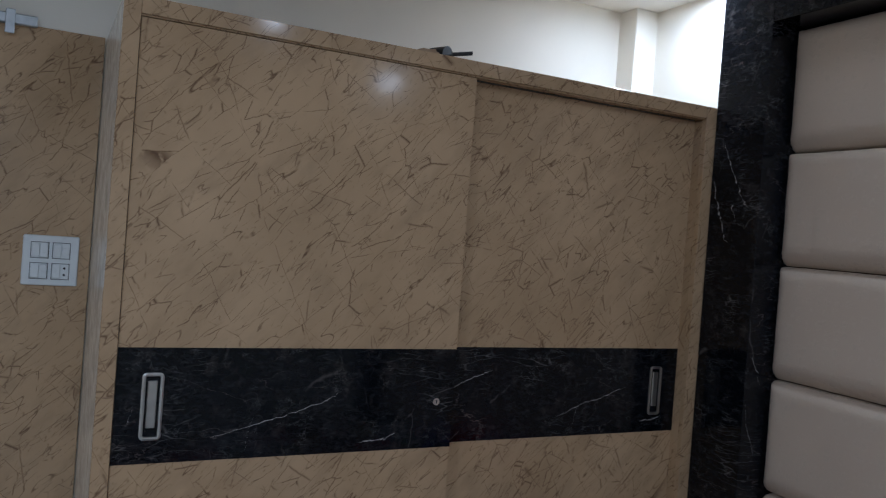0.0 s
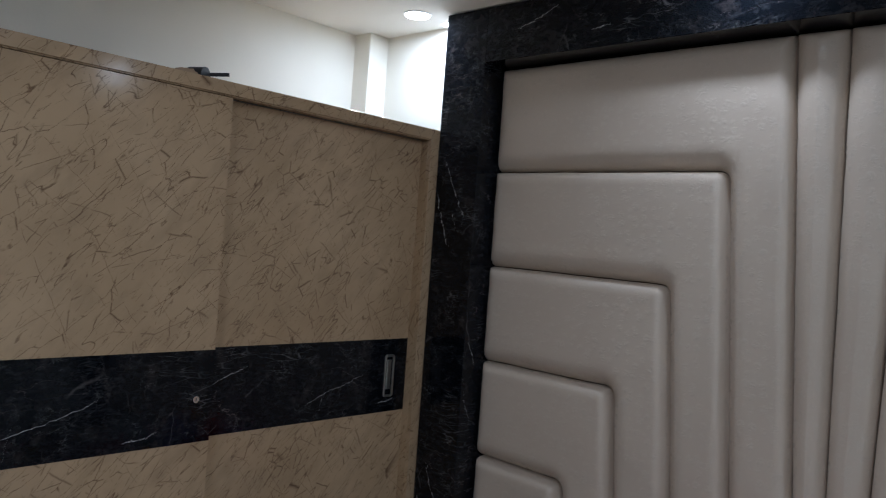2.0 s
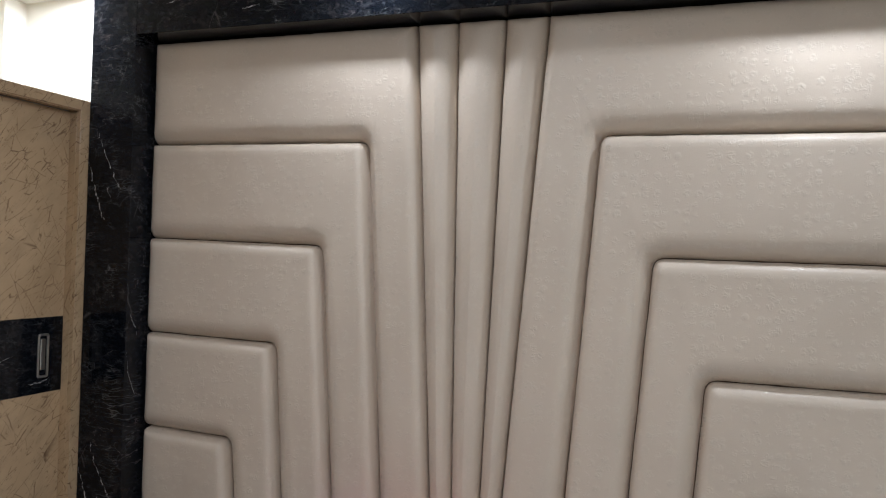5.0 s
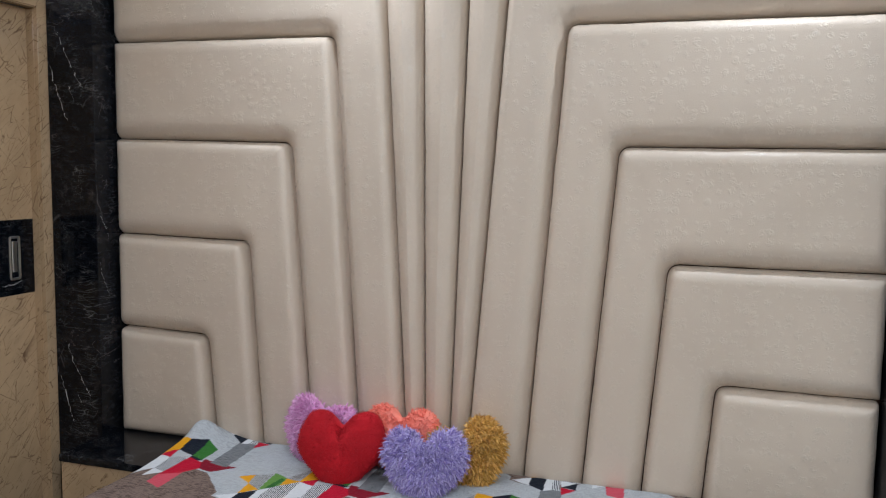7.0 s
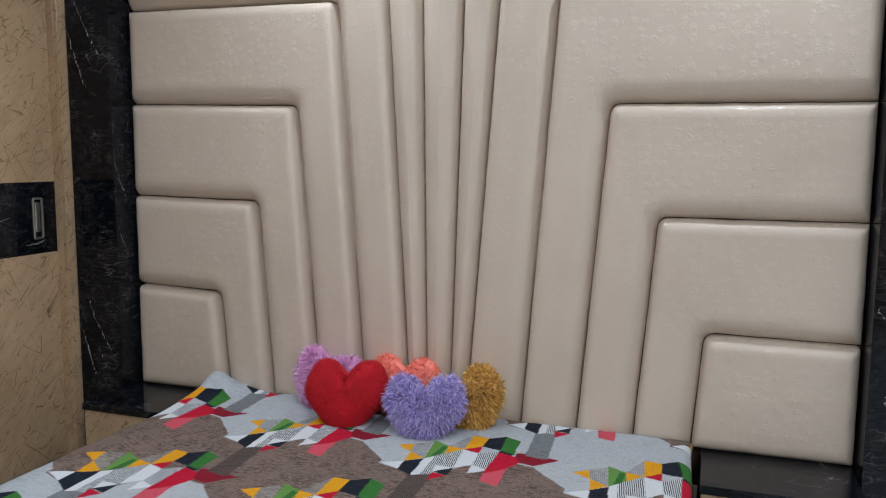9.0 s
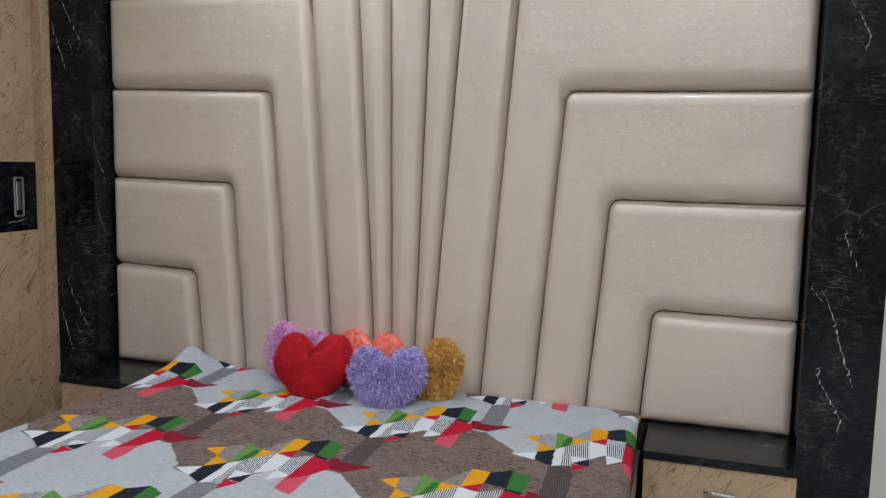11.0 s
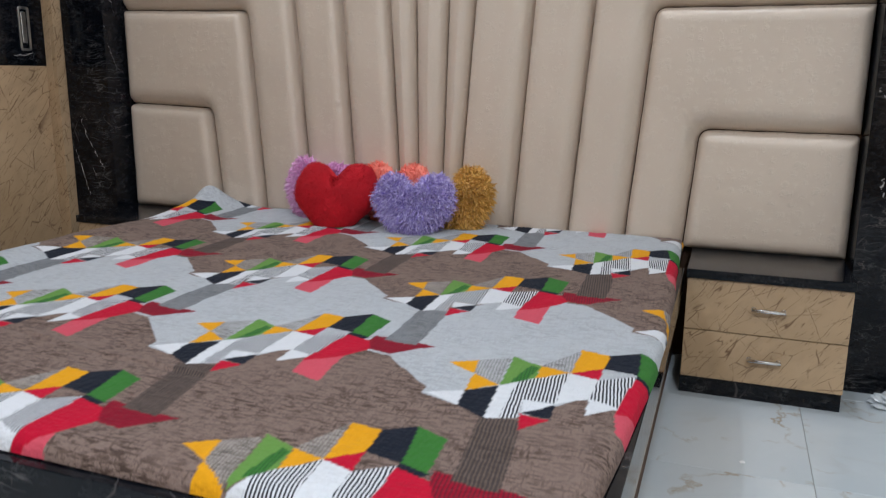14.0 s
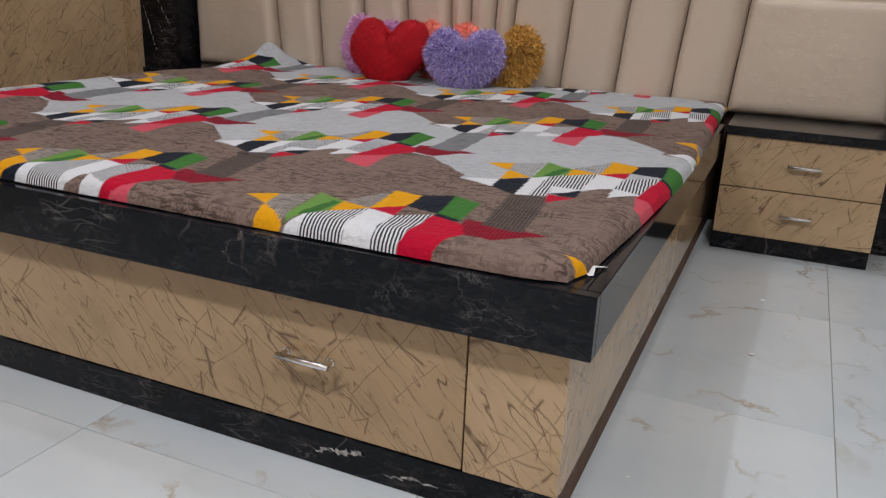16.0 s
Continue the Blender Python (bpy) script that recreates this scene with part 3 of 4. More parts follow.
def soft_loop(poly, radii, d, per_edge):
    """An inset outline with rounded corners, sampled with a fixed count."""
    p, n, out = inset(poly, d), len(poly), []
    ends = []
    for i in range(n):
        a, b, c = Vector(p[i - 1]), Vector(p[i]), Vector(p[(i + 1) % n])
        u, w = (a - b).normalized(), (c - b).normalized()
        turn = (b - a).x * (c - b).y - (b - a).y * (c - b).x
        r = max(radii[i] - d, 0.002 + 0.55 * d) if turn > 0 else radii[i] + d
        half = math.acos(max(-1, min(1, u.dot(w)))) / 2
        t = min(r / math.tan(half), 0.45 * (a - b).length, 0.45 * (c - b).length)
        ends.append((b + u * t, b, b + w * t))
    for i in range(n):
        s, b, e = ends[i]
        for k in range(9):
            f = k / 8
            out.append(s * (1 - f) ** 2 + b * 2 * f * (1 - f) + e * f * f)
        nxt = ends[(i + 1) % n][0]
        for k in range(1, per_edge[i]):
            out.append(e.lerp(nxt, k / per_edge[i]))
    return out


PAD_D = [0.0015, 0.0018, 0.004, 0.009, 0.016, 0.026, 0.038, 0.052, 0.07, 0.092]
CRISP = [0.005, -0.007, -0.024, -0.039, -0.05, -0.0575, -0.061, -0.061, -0.061, -0.061]
BROAD = [0.005, -0.003, -0.01, -0.019, -0.029, -0.0405, -0.051, -0.0585, -0.061, -0.061]
FIRM = [0.005, -0.005, -0.016, -0.027, -0.036, -0.044, -0.0505, -0.055, -0.059, -0.061]
hb = thing("padded_headboard", (1.61, -0.0, 0.4), "wall-high beige leatherette headboard of nested L-shaped pads", "headboard")


def rounded(pts, r):
    """A two-armed path with a rounded corner, as arm, arc, arm samples; a straight one stays straight."""
    if len(pts) == 2:
        a, b = Vector(pts[0]), Vector(pts[1])
        return [(a, b)]
    a, b, c = (Vector(p) for p in pts)
    u, w = (a - b).normalized(), (c - b).normalized()
    t = r / math.tan(math.acos(max(-1, min(1, u.dot(w)))) / 2)
    s, e = b + u * t, b + w * t
    return [(a, s), (s, b, e), (e, c)]


def run(path, ends):
    """Samples of a rounded path, close together near its two ends."""
    out = []
    for n, leg in enumerate(path):
        if len(leg) == 3:
            s, b, e = leg
            for k in range(1, 14):
                f = k / 14
                out.append(s * (1 - f) ** 2 + b * 2 * f * (1 - f) + e * f * f)
        else:
            a, b = leg
            ln = (b - a).length
            fs = [k / 40 for k in range(41)]
            if n == 0:
                fs = [d / ln for d in ends] + [ends[-1] / ln + (1 - ends[-1] / ln) * k / 40 for k in range(1, 41)]
            if n == len(path) - 1:
                tail = [1 - d / ln for d in reversed(ends)]
                fs = (fs[:len(ends)] + [fs[len(ends) - 1] + (tail[0] - fs[len(ends) - 1]) * k / 40 for k in range(1, 40)] + tail) if n == 0 else ([(1 - ends[-1] / ln) * k / 40 for k in range(40)] + tail)
            out += [a.lerp(b, f) for f in fs]
    return out


def to_line(p, path):
    best = 9.0
    for a, b in zip(path, path[1:]):
        ab = b - a
        f = max(0.0, min(1.0, (p - a).dot(ab) / ab.length_squared))
        best = min(best, (p - a - ab * f).length)
    return best


def puff(p, d, seed, y=None):
    if y is None:
        y = float(np.interp(d, PAD_D, CRISP))
    soft = min(1.0, d / 0.03)
    y += (0.0022 * noise.noise(Vector((p.x * 8, p.y * 8, seed))) + 0.001 * noise.noise(Vector((p.x * 24, p.y * 24, seed)))) * soft
    w = 0.0016 * noise.noise(Vector((p.x * 14, p.y * 14, seed + 7)))
    return Vector((p.x + w, y, p.y + w))


def finish_pad(bm):
    bmesh.ops.recalc_face_normals(bm, faces=bm.faces)
    if sum(f.normal.y * f.calc_area() for f in bm.faces) > 0:
        bmesh.ops.reverse_faces(bm, faces=bm.faces)
    part("pad", bm, LEATHER, hb, smooth=True)


def strip_pad(outer, inner, ro, ri, seed, upper=CRISP, lower=BROAD):
    """A puffed pad between two seams that run side by side."""
    a, b = run(rounded(outer, ro), PAD_D), run(rounded(inner, ri), PAD_D)
    e0, e1 = [Vector(outer[0]), Vector(inner[0])], [Vector(outer[-1]), Vector(inner[-1])]
    bm = bmesh.new()
    rows = []
    for p, q in zip(a, b):
        ln = (q - p).length
        ds = [d for d in PAD_D if d < ln * 0.46]
        ds += [ds[-1]] * (len(PAD_D) - len(ds))
        fs = [d / ln for d in ds] + [ds[-1] / ln + (1 - 2 * ds[-1] / ln) * k / 8 for k in range(1, 8)] + [1 - d / ln for d in reversed(ds)]
        line = []
        for f in fs:
            v = p.lerp(q, f)
            da, db, de = to_line(v, a), to_line(v, b), min(to_line(v, e0), to_line(v, e1))
            y = max(float(np.interp(da, PAD_D, upper)), float(np.interp(db, PAD_D, lower)), float(np.interp(de, PAD_D, CRISP)))
            line.append(bm.verts.new(puff(v, min(da, db, de), seed, y)))
        rows.append(line)
    for r0, r1 in zip(rows, rows[1:]):
        for i in range(len(r0) - 1):
            bm.faces.new((r0[i], r0[i + 1], r1[i + 1], r1[i]))
    bmesh.ops.remove_doubles(bm, verts=bm.verts, dist=0.00005)
    finish_pad(bm)


def block_pad(poly, radii, seed):
    """A puffed pad inside a convex outline."""
    area = sum(poly[i - 1][0] * poly[i][1] - poly[i][0] * poly[i - 1][1] for i in range(len(poly)))
    if area < 0:
        poly, radii = poly[::-1], radii[::-1]
    per = [max(2, int(math.dist(poly[i], poly[(i + 1) % len(poly)]) / 0.02)) for i in range(len(poly))]
    bm = bmesh.new()
    loops = [[bm.verts.new(puff(p, d, seed)) for p in soft_loop(poly, radii, d, per)] for d in PAD_D]
    last = soft_loop(poly, radii, PAD_D[-1], per)
    mid = sum(last, Vector((0, 0))) / len(last)
    for f in (0.15, 0.3, 0.45, 0.6, 0.75, 0.9):
        loops.append([bm.verts.new(puff(p.lerp(mid, f), 0.09, seed)) for p in last])
    for a, b in zip(loops, loops[1:]):
        for i in range(len(a)):
            j = (i + 1) % len(a)
            bm.faces.new((a[i], a[j], b[j], b[i]))
    c = bm.verts.new(puff(mid, 0.09, seed))
    for i in range(len(loops[-1])):
        bm.faces.new((loops[-1][i], loops[-1][(i + 1) % len(last)], c))
    finish_pad(bm)


HB0, HB1, HX0, HX1 = 0.388, 2.357, 0.2235, 2.988
# seam corners and the feet of their upright runs; the seams' outer ends
LEFT_SEAM = [((1.16, 1.944), 1.267, 1.95), ((0.984, 1.562), 1.072, 1.575), ((0.802, 1.187), 0.86, 1.197), ((0.618, 0.808), 0.653, 0.822)]
RIGHT_SEAM = [((2.0, 1.95), 1.888, 1.945), ((2.178, 1.552), 2.09, 1.548), ((2.348, 1.172), 2.288, 1.172), ((2.512, 0.785), 2.484, 0.782)]
FAN = [(1.342, 1.455), (1.494, 1.524), (1.668, 1.612), (1.82, 1.678)]


def seam_pads(seams, edge, fan, sign):
    top, foot = fan
    prev, pr = [(edge, HB1), (top, HB1), (foot, HB0)], 0.006
    for k, ((cx, cz), fx, ez) in enumerate(seams):
        cur = [(edge, ez), (cx, cz), (fx, HB0)]
        strip_pad(prev, cur, pr, 0.042, k * 3.1 + sign)
        prev, pr = cur, 0.042
    block_pad(prev + [(edge, HB0)], [0.02, 0.042, 0.01, 0.012], 40 + sign)


seam_pads(LEFT_SEAM, HX0, FAN[0], 0)
seam_pads(RIGHT_SEAM, HX1, FAN[3], 9)
for (t0, f0), (t1, f1) in zip(FAN, FAN[1:]):
    strip_pad([(t0, HB1), (f0, HB0)], [(t1, HB1), (f1, HB0)], 0, 0, t0 * 10, FIRM, FIRM)


# ---- nightstands ----
def bar_handle(parent, x0, x1, y, z, r=0.0045, name="handle"):
    """A chrome bar on two posts, on a front that faces -y at y."""
    h = part(name, rod((x0, y - 0.022, z), (x1, y - 0.022, z), r), CHROME, parent, "chrome bar handle", True)
    for x in (x0 + 0.006, x1 - 0.006):
        part("post", rod((x, y, z), (x, y - 0.022, z), r * 0.9, r2=r * 0.9), CHROME, h)
        part("post_cap", rod((x, y - 0.0005, z), (x, y - 0.004, z), r * 1.15), CHROME, h)


NW = 0.458


def nightstand():
    ns = thing("nightstand", (0, 0, 0), "two-drawer tan marble laminate nightstand with a black marble top", "nightstand", "nightstands beside the bed")
    part("carcass", box(0.004, NW - 0.004, -0.32, -0.03, 0.055, 0.364, 0.001), BLACK, ns)
    part("plinth", box(0.002, NW - 0.004, -0.34, -0.03, 0.0, 0.0545, 0.001), BLACK, ns, "black marble plinth")
    part("top", box(0.0, NW, -0.36, -0.012, 0.3675, 0.395, 0.0015), BLACK, ns, "black marble top")
    for z0, z1, zh in ((0.0575, 0.2065, 0.136), (0.2095, 0.3665, 0.29)):
        d = part("drawer", box(0.004, NW - 0.003, -0.352, -0.3205, z0, z1, 0.0012), TAN, ns, "tan marble drawer front")
        bar_handle(d, 0.189, 0.282, -0.352, zh, 0.0055)
    return ns


stand = nightstand()
stand.matrix_basis = pose(2.52, 0, 0)
copy_thing(stand, pose(0.2, 0, 0))

# ---- bed ----
bed = thing("bed", (1.6, -1.0, 0), "low box bed with black marble rim and tan marble drawer fronts", "bed")
BX0, BX1, BY0, BY1 = 0.686, 2.514, -1.985, -0.006
part("top_rim", box(BX0, BX1, BY0, BY0 + 0.02, 0.305, 0.397, 0.0015), BLACK, bed, "black marble rim")
part("deck", box(BX0 + 0.0203, BX1 - 0.0203, BY0 + 0.0205, BY1, 0.375, 0.397, 0.0004), BLACK, bed, "glossy black marble deck")
part("side_rim", box(BX1 - 0.02, BX1, BY0 + 0.0205, BY1 - 0.36, 0.305, 0.397, 0.0012), BLACK, bed, "glossy black marble rim")
part("side_rim", box(BX0, BX0 + 0.02, BY0 + 0.0205, BY1 - 0.36, 0.305, 0.397, 0.0012), BLACK, bed, "glossy black marble rim")
part("carcass", box(BX0 + 0.06, BX1 - 0.06, BY0 + 0.06, BY1 - 0.02, 0.03, 0.374, 0), BACKING, bed)
part("side_panel", box(BX1 - 0.052, BX1 - 0.034, BY0 + 0.05, -0.93, 0.0605, 0.3745, 0.001), TAN, bed)
part("side_panel", box(BX1 - 0.052, BX1 - 0.034, -0.927, BY1 - 0.01, 0.0605, 0.3745, 0.001), TAN, bed)
part("side_panel", box(BX0 + 0.034, BX0 + 0.052, BY0 + 0.05, BY1 - 0.01, 0.0605, 0.3745, 0.001), TAN, bed)
front_plinth = part("plinth", box(BX0 + 0.036, BX1 - 0.036, BY0 + 0.029, BY0 + 0.05, 0.0, 0.066, 0.001), BLACK, bed, "black marble plinth")
part("side_plinth", box(BX1 - 0.05, BX1 - 0.036, BY0 + 0.0505, BY1 - 0.01, 0.0, 0.06, 0.001), BACKING, bed, "dark brown unlaminated plinth")
part("side_plinth", box(BX0 + 0.036, BX0 + 0.05, BY0 + 0.0505, BY1 - 0.01, 0.0, 0.06, 0.001), BACKING, bed, "dark brown unlaminated plinth")
vein(front_plinth, BY0 + 0.0285, [(2.07, 0.026), (2.1, 0.036), (2.125, 0.037), (2.15, 0.046), (2.168, 0.042)], 91, 0.014, True)
vein(front_plinth, BY0 + 0.0285, [(2.2, 0.02), (2.25, 0.028), (2.3, 0.026)], 92, 0.007, True)
FY = BY0 + 0.03
part("front_panel", box(2.332, BX1 - 0.034, FY, FY + 0.018, 0.0665, 0.3045, 0.001), TAN_CROSS, bed)
part("front_panel", box(BX0 + 0.034, 0.868, FY, FY + 0.018, 0.0665, 0.3045, 0.001), TAN_CROSS, bed)
drawer = part("drawer", box(0.871, 2.329, FY, FY + 0.018, 0.0685, 0.3025, 0.001), TAN_CROSS, bed, "wide tan marble drawer front")
bar_handle(drawer, 2.014, 2.109, FY, 0.196, 0.0058)
bar_handle(drawer, 1.091, 1.186, FY, 0.196, 0.0058)

# ---- blanket ----
LATTICE_A, LATTICE_B, ORIGIN = Vector((0.58, -0.03)), Vector((0.29, 0.475)), Vector((2.215, -1.485))
INK = {
    "yellow": (0.88, 0.4, 0.008), "green": (0.05, 0.2, 0.035), "leaf": (0.16, 0.33, 0.07), "navy": (0.014, 0.018, 0.03), "white": (0.82, 0.83, 0.85),
    "red": (0.58, 0.006, 0.035), "crimson": (0.34, 0.006, 0.026), "pink": (0.72, 0.1, 0.14), "grey": (0.56, 0.58, 0.6), "brown": (0.262, 0.185, 0.152), "charcoal": (0.12, 0.105, 0.1),
}
SHAPES = [
    ("charcoal", -0.9, [(0.055, -0.17), (0.125, -0.165), (0.14, -0.405), (0.066, -0.395)]),
    ("yellow", 0, [(-0.059, 0.035), (-0.01, 0.07), (0.0, 0.0)]),
    ("yellow", 0, [(0.0, 0.0), (0.056, -0.036), (0.007, -0.08)]),
    ("grey", 0.25, [(-0.012, 0.068), (0.04, 0.1), (0.056, -0.036), (0.0, 0.0)]),
    ("leaf", 0, [(0.042, 0.112), (0.1, 0.084), (0.106, 0.017), (0.057, -0.038)]),
    ("green", 0.3, [(0.082, 0.08), (0.1, 0.07), (0.094, 0.0), (0.07, -0.02)]),
    ("yellow", 0, [(0.1, 0.084), (0.155, 0.07), (0.107, 0.016)]),
    ("grey", 0.25, [(0.1, 0.084), (0.152, 0.195), (0.155, 0.07)]),
    ("yellow", 0, [(0.152, 0.198), (0.206, 0.19), (0.207, 0.112), (0.155, 0.068)]),
    ("navy", 0, [(0.206, 0.19), (0.26, 0.225), (0.27, 0.1), (0.207, 0.112)]),
    ("green", 0, [(0.26, 0.225), (0.316, 0.198), (0.318, 0.085), (0.27, 0.1)]),
    ("navy", 0, [(0.27, 0.1), (0.318, 0.085), (0.335, 0.1), (0.3, 0.06), (0.266, 0.085)]),
    ("red", 0, [(0.155, 0.068), (0.207, 0.112), (0.21, 0.05)]),
    ("white", 0, [(-0.055, -0.118), (0.007, -0.08), (0.01, -0.149)]),
    ("navy", 0, [(0.007, -0.08), (0.058, -0.04), (0.063, -0.181), (0.01, -0.149)]),
    ("white", 0, [(0.058, -0.04), (0.084, -0.01), (0.088, -0.17), (0.063, -0.181)]),
    ("white", 1, [(0.084, -0.01), (0.104, 0.014), (0.115, -0.158), (0.088, -0.17)]),
    ("white", 1, [(0.104, 0.014), (0.155, 0.068), (0.166, -0.08), (0.108, -0.082)]),
    ("white", 0, [(0.155, 0.068), (0.21, 0.052), (0.215, -0.04), (0.166, -0.082)]),
    ("white", 1, [(0.21, 0.052), (0.268, 0.09), (0.268, -0.066), (0.215, -0.04)]),
    ("white", 0, [(0.109, -0.082), (0.166, -0.083), (0.119, -0.135)]),
    ("navy", 0, [(0.119, -0.135), (0.166, -0.083), (0.169, -0.146)]),
    ("red", 0, [(0.117, -0.139), (0.168, -0.149), (0.125, -0.2)]),
    ("white", 0, [(0.215, -0.04), (0.272, -0.06), (0.219, -0.11)]),
    ("red", 0, [(0.268, 0.085), (0.328, 0.067), (0.352, 0.02), (0.324, -0.039), (0.264, -0.089)]),
    ("pink", 0, [(0.264, -0.087), (0.326, -0.038), (0.332, -0.17), (0.272, -0.15)]),
    ("crimson", 0.45, [(0.325, 0.1), (0.47, 0.075), (0.4, 0.01), (0.352, 0.02), (0.328, 0.067)]),
]
# the background changes colour along each row of the pattern
SHORE_X = [-0.06, 0.01, 0.06, 0.125, 0.2, 0.27, 0.35, 0.4, 0.52]
SHORE_Y = [-0.125, -0.149, -0.175, -0.15, -0.05, -0.03, 0.01, 0.0, -0.125]


def inside(px, py, poly):
    hit = np.zeros(px.shape, bool)
    n = len(poly)
    for i in range(n):
        (x0, y0), (x1, y1) = poly[i], poly[(i + 1) % n]
        if y0 != y1:
            hit ^= ((y0 > py) != (y1 > py)) & (px < (x1 - x0) * (py - y0) / (y1 - y0) + x0)
    return hit


def smooth_step(a, b, v):
    t = np.clip((v - a) / (b - a), 0, 1)
    return t * t * (3 - 2 * t)


def field(x, y, scale, seed):
    """Soft, repeatable hills from a few sines."""
    rnd = np.random.RandomState(seed)
    out = np.zeros_like(x)
    for _ in range(9):
        a, k, p = rnd.uniform(0, 2 * np.pi), rnd.uniform(0.5, 1.6) * scale, rnd.uniform(0, 6.28)
        out += np.sin((x * np.cos(a) + y * np.sin(a)) * k + p) / 5
    return out


def blanket():
    step = 0.0034
    x0, x1, y0, y1 = 0.62, 2.512, -1.968, -0.05
    nx, ny = int((x1 - x0) / step), int((y1 - y0) / step)
    gx, gy = np.meshgrid(np.linspace(x0, x1, nx), np.linspace(y0, y1, ny))
    drawn = smooth_step(-1.5, -1.95, gy)
    sx = gx + 0.006 * field(gx, gy, 9, 1) - 0.042 * drawn
    sy = gy + 0.006 * field(gx, gy, 9, 2) - 0.03 * drawn
    # colours on the flat cloth
    q = np.stack([sx - ORIGIN.x, sy - ORIGIN.y])
    rgbs = np.zeros((ny, nx, 3))
    stripe = np.zeros((ny, nx))
    fleck = np.zeros((ny, nx))
    lower = np.zeros((ny, nx), int)
    for r in range(0, 5):
        lx = q[0] - LATTICE_B.x * r
        k = np.floor((lx + 0.06) / 0.58)
        u = lx - 0.58 * k
        v = q[1] - LATTICE_B.y * r + 0.03 * k
        lower += (v > np.interp(u, SHORE_X, SHORE_Y)).astype(int)
    grey = (lower % 2 == 1)
    rgbs[:] = INK["brown"]
    rgbs[grey] = INK["grey"]
    fleck[:] = np.where(grey, 0.3, 1.0)
    for r in range(-2, 5):
        for k in range(-5, 5):
            ox = ORIGIN.x + LATTICE_B.x * r + LATTICE_A.x * k
            oy = ORIGIN.y + LATTICE_B.y * r + LATTICE_A.y * k
            if not (x0 - 0.7 < ox < x1 + 0.7 and y0 - 0.7 < oy < y1 + 0.7):
                continue
            lx, ly = sx - ox, sy - oy
            near = (np.abs(lx - 0.2) < 0.3) & (np.abs(ly + 0.08) < 0.36)
            for ink, lined, poly in SHAPES:
                m = near.copy()
                m[near] = inside(lx[near], ly[near], poly)
                if ink == "charcoal":
                    rgbs[m] = np.where(grey[m][:, None], np.array((0.26, 0.27, 0.28)), np.array((0.15, 0.11, 0.09)))
                    fleck[m] = 0.5
                elif ink == "grey":
                    rgbs[m] = np.where(grey[m][:, None], np.array((0.5, 0.5, 0.5)), np.array((0.4, 0.35, 0.31)))
                    fleck[m] = 0.8
                else:
                    rgbs[m] = INK[ink]
                    fleck[m] = 0.1
                stripe[m] = np.where(grey[m], 0.1, 0.5) if ink == "charcoal" else lined
    rgbs *= 0.77
    # shape: thick rounded rims, low folds, a raised edge beside the wardrobe and a bunched corner
    edge = np.minimum.reduce([gx - x0, x1 - gx, gy - y0, y1 - gy])
    lift = 0.0285 * np.sqrt(np.clip(1 - (1 - np.clip(edge / 0.035, 0, 1)) ** 2, 0, 1))
    z = 0.4 + lift + 0.0025 * field(gx, gy, 16, 3) * np.clip(edge / 0.05, 0, 1) + 0.0012 * field(gx, gy, 60, 4) * np.clip(edge / 0.03, 0, 1)
    z += 0.022 * np.exp(-((gx - 0.72) / 0.1) ** 2) * (0.7 + 0.4 * field(gx, gy, 7, 5))
    bump = np.exp(-((gx - 0.69) / 0.075) ** 2 - ((gy + 0.14) / 0.055) ** 2) + 0.5 * np.exp(-((gx - 0.66) / 0.05) ** 2 - ((gy + 0.2) / 0.16) ** 2)
    z += 0.05 * bump
    # shallow creases
    for cx, cy, ang, ln in ((1.62, -1.66, -0.08, 0.33), (1.35, -1.62, -0.25, 0.3), (1.1, -1.7, 0.1, 0.3)):
        a = (gx - cx) * np.cos(ang) + (gy - cy) * np.sin(ang)
        b = -(gx - cx) * np.sin(ang) + (gy - cy) * np.cos(ang)
        z += (0.006 * np.exp(-((b - 0.008) / 0.011) ** 2) - 0.006 * np.exp(-(b / 0.007) ** 2)) * np.exp(-(a / ln * 2) ** 4)
    # the rim wavers in plan and bulges over the bed's edge half-way along
    rim = np.interp(gy, [-1.97, -1.8, -1.6, -1.3, -1.1, -0.5, -0.1], [-0.03, -0.02, -0.007, 0.008, 0.012, -0.01, -0.022])
    wx = gx + (rim + 0.004 * field(gx * 0 + 1, gy, 14, 6)) * smooth_step(0.5, 1, (gx - 1.6) / 0.9)
    corner = np.exp(-((gx - x1) ** 2 + (gy - y0) ** 2) / 0.05 ** 2)
    wx -= 0.015 * corner
    wy = gy + 0.006 * field(gx, gy * 0 + 1, 8, 7) * smooth_step(0.4, 1, (-gy - 1.0)) + 0.012 * corner
    verts = np.stack([wx, wy, z], -1).reshape(-1, 3)
    idx = np.arange(nx * ny).reshape(ny, nx)
    quads = np.stack([idx[:-1, :-1], idx[:-1, 1:], idx[1:, 1:], idx[1:, :-1]], -1).reshape(-1, 4)
    me = bpy.data.meshes.new("blanket")
    me.vertices.add(len(verts))
    me.vertices.foreach_set("co", verts.ravel())
    me.loops.add(quads.size)
    me.loops.foreach_set("vertex_index", quads.ravel())
    me.polygons.add(len(quads))
    me.polygons.foreach_set("loop_start", np.arange(0, quads.size, 4))
    me.update(calc_edges=True)
    col = me.attributes.new("print", "FLOAT_COLOR", "POINT")
    col.data.foreach_set("color", np.concatenate([rgbs, np.ones((ny, nx, 1))], -1).ravel())
    me.attributes.new("stripe", "FLOAT", "POINT").data.foreach_set("value", np.maximum(stripe, 0).ravel())
    me.attributes.new("cross", "FLOAT", "POINT").data.foreach_set("value", np.maximum(-stripe, 0).ravel())
    me.attributes.new("fleck", "FLOAT", "POINT").data.foreach_set("value", fleck.ravel())
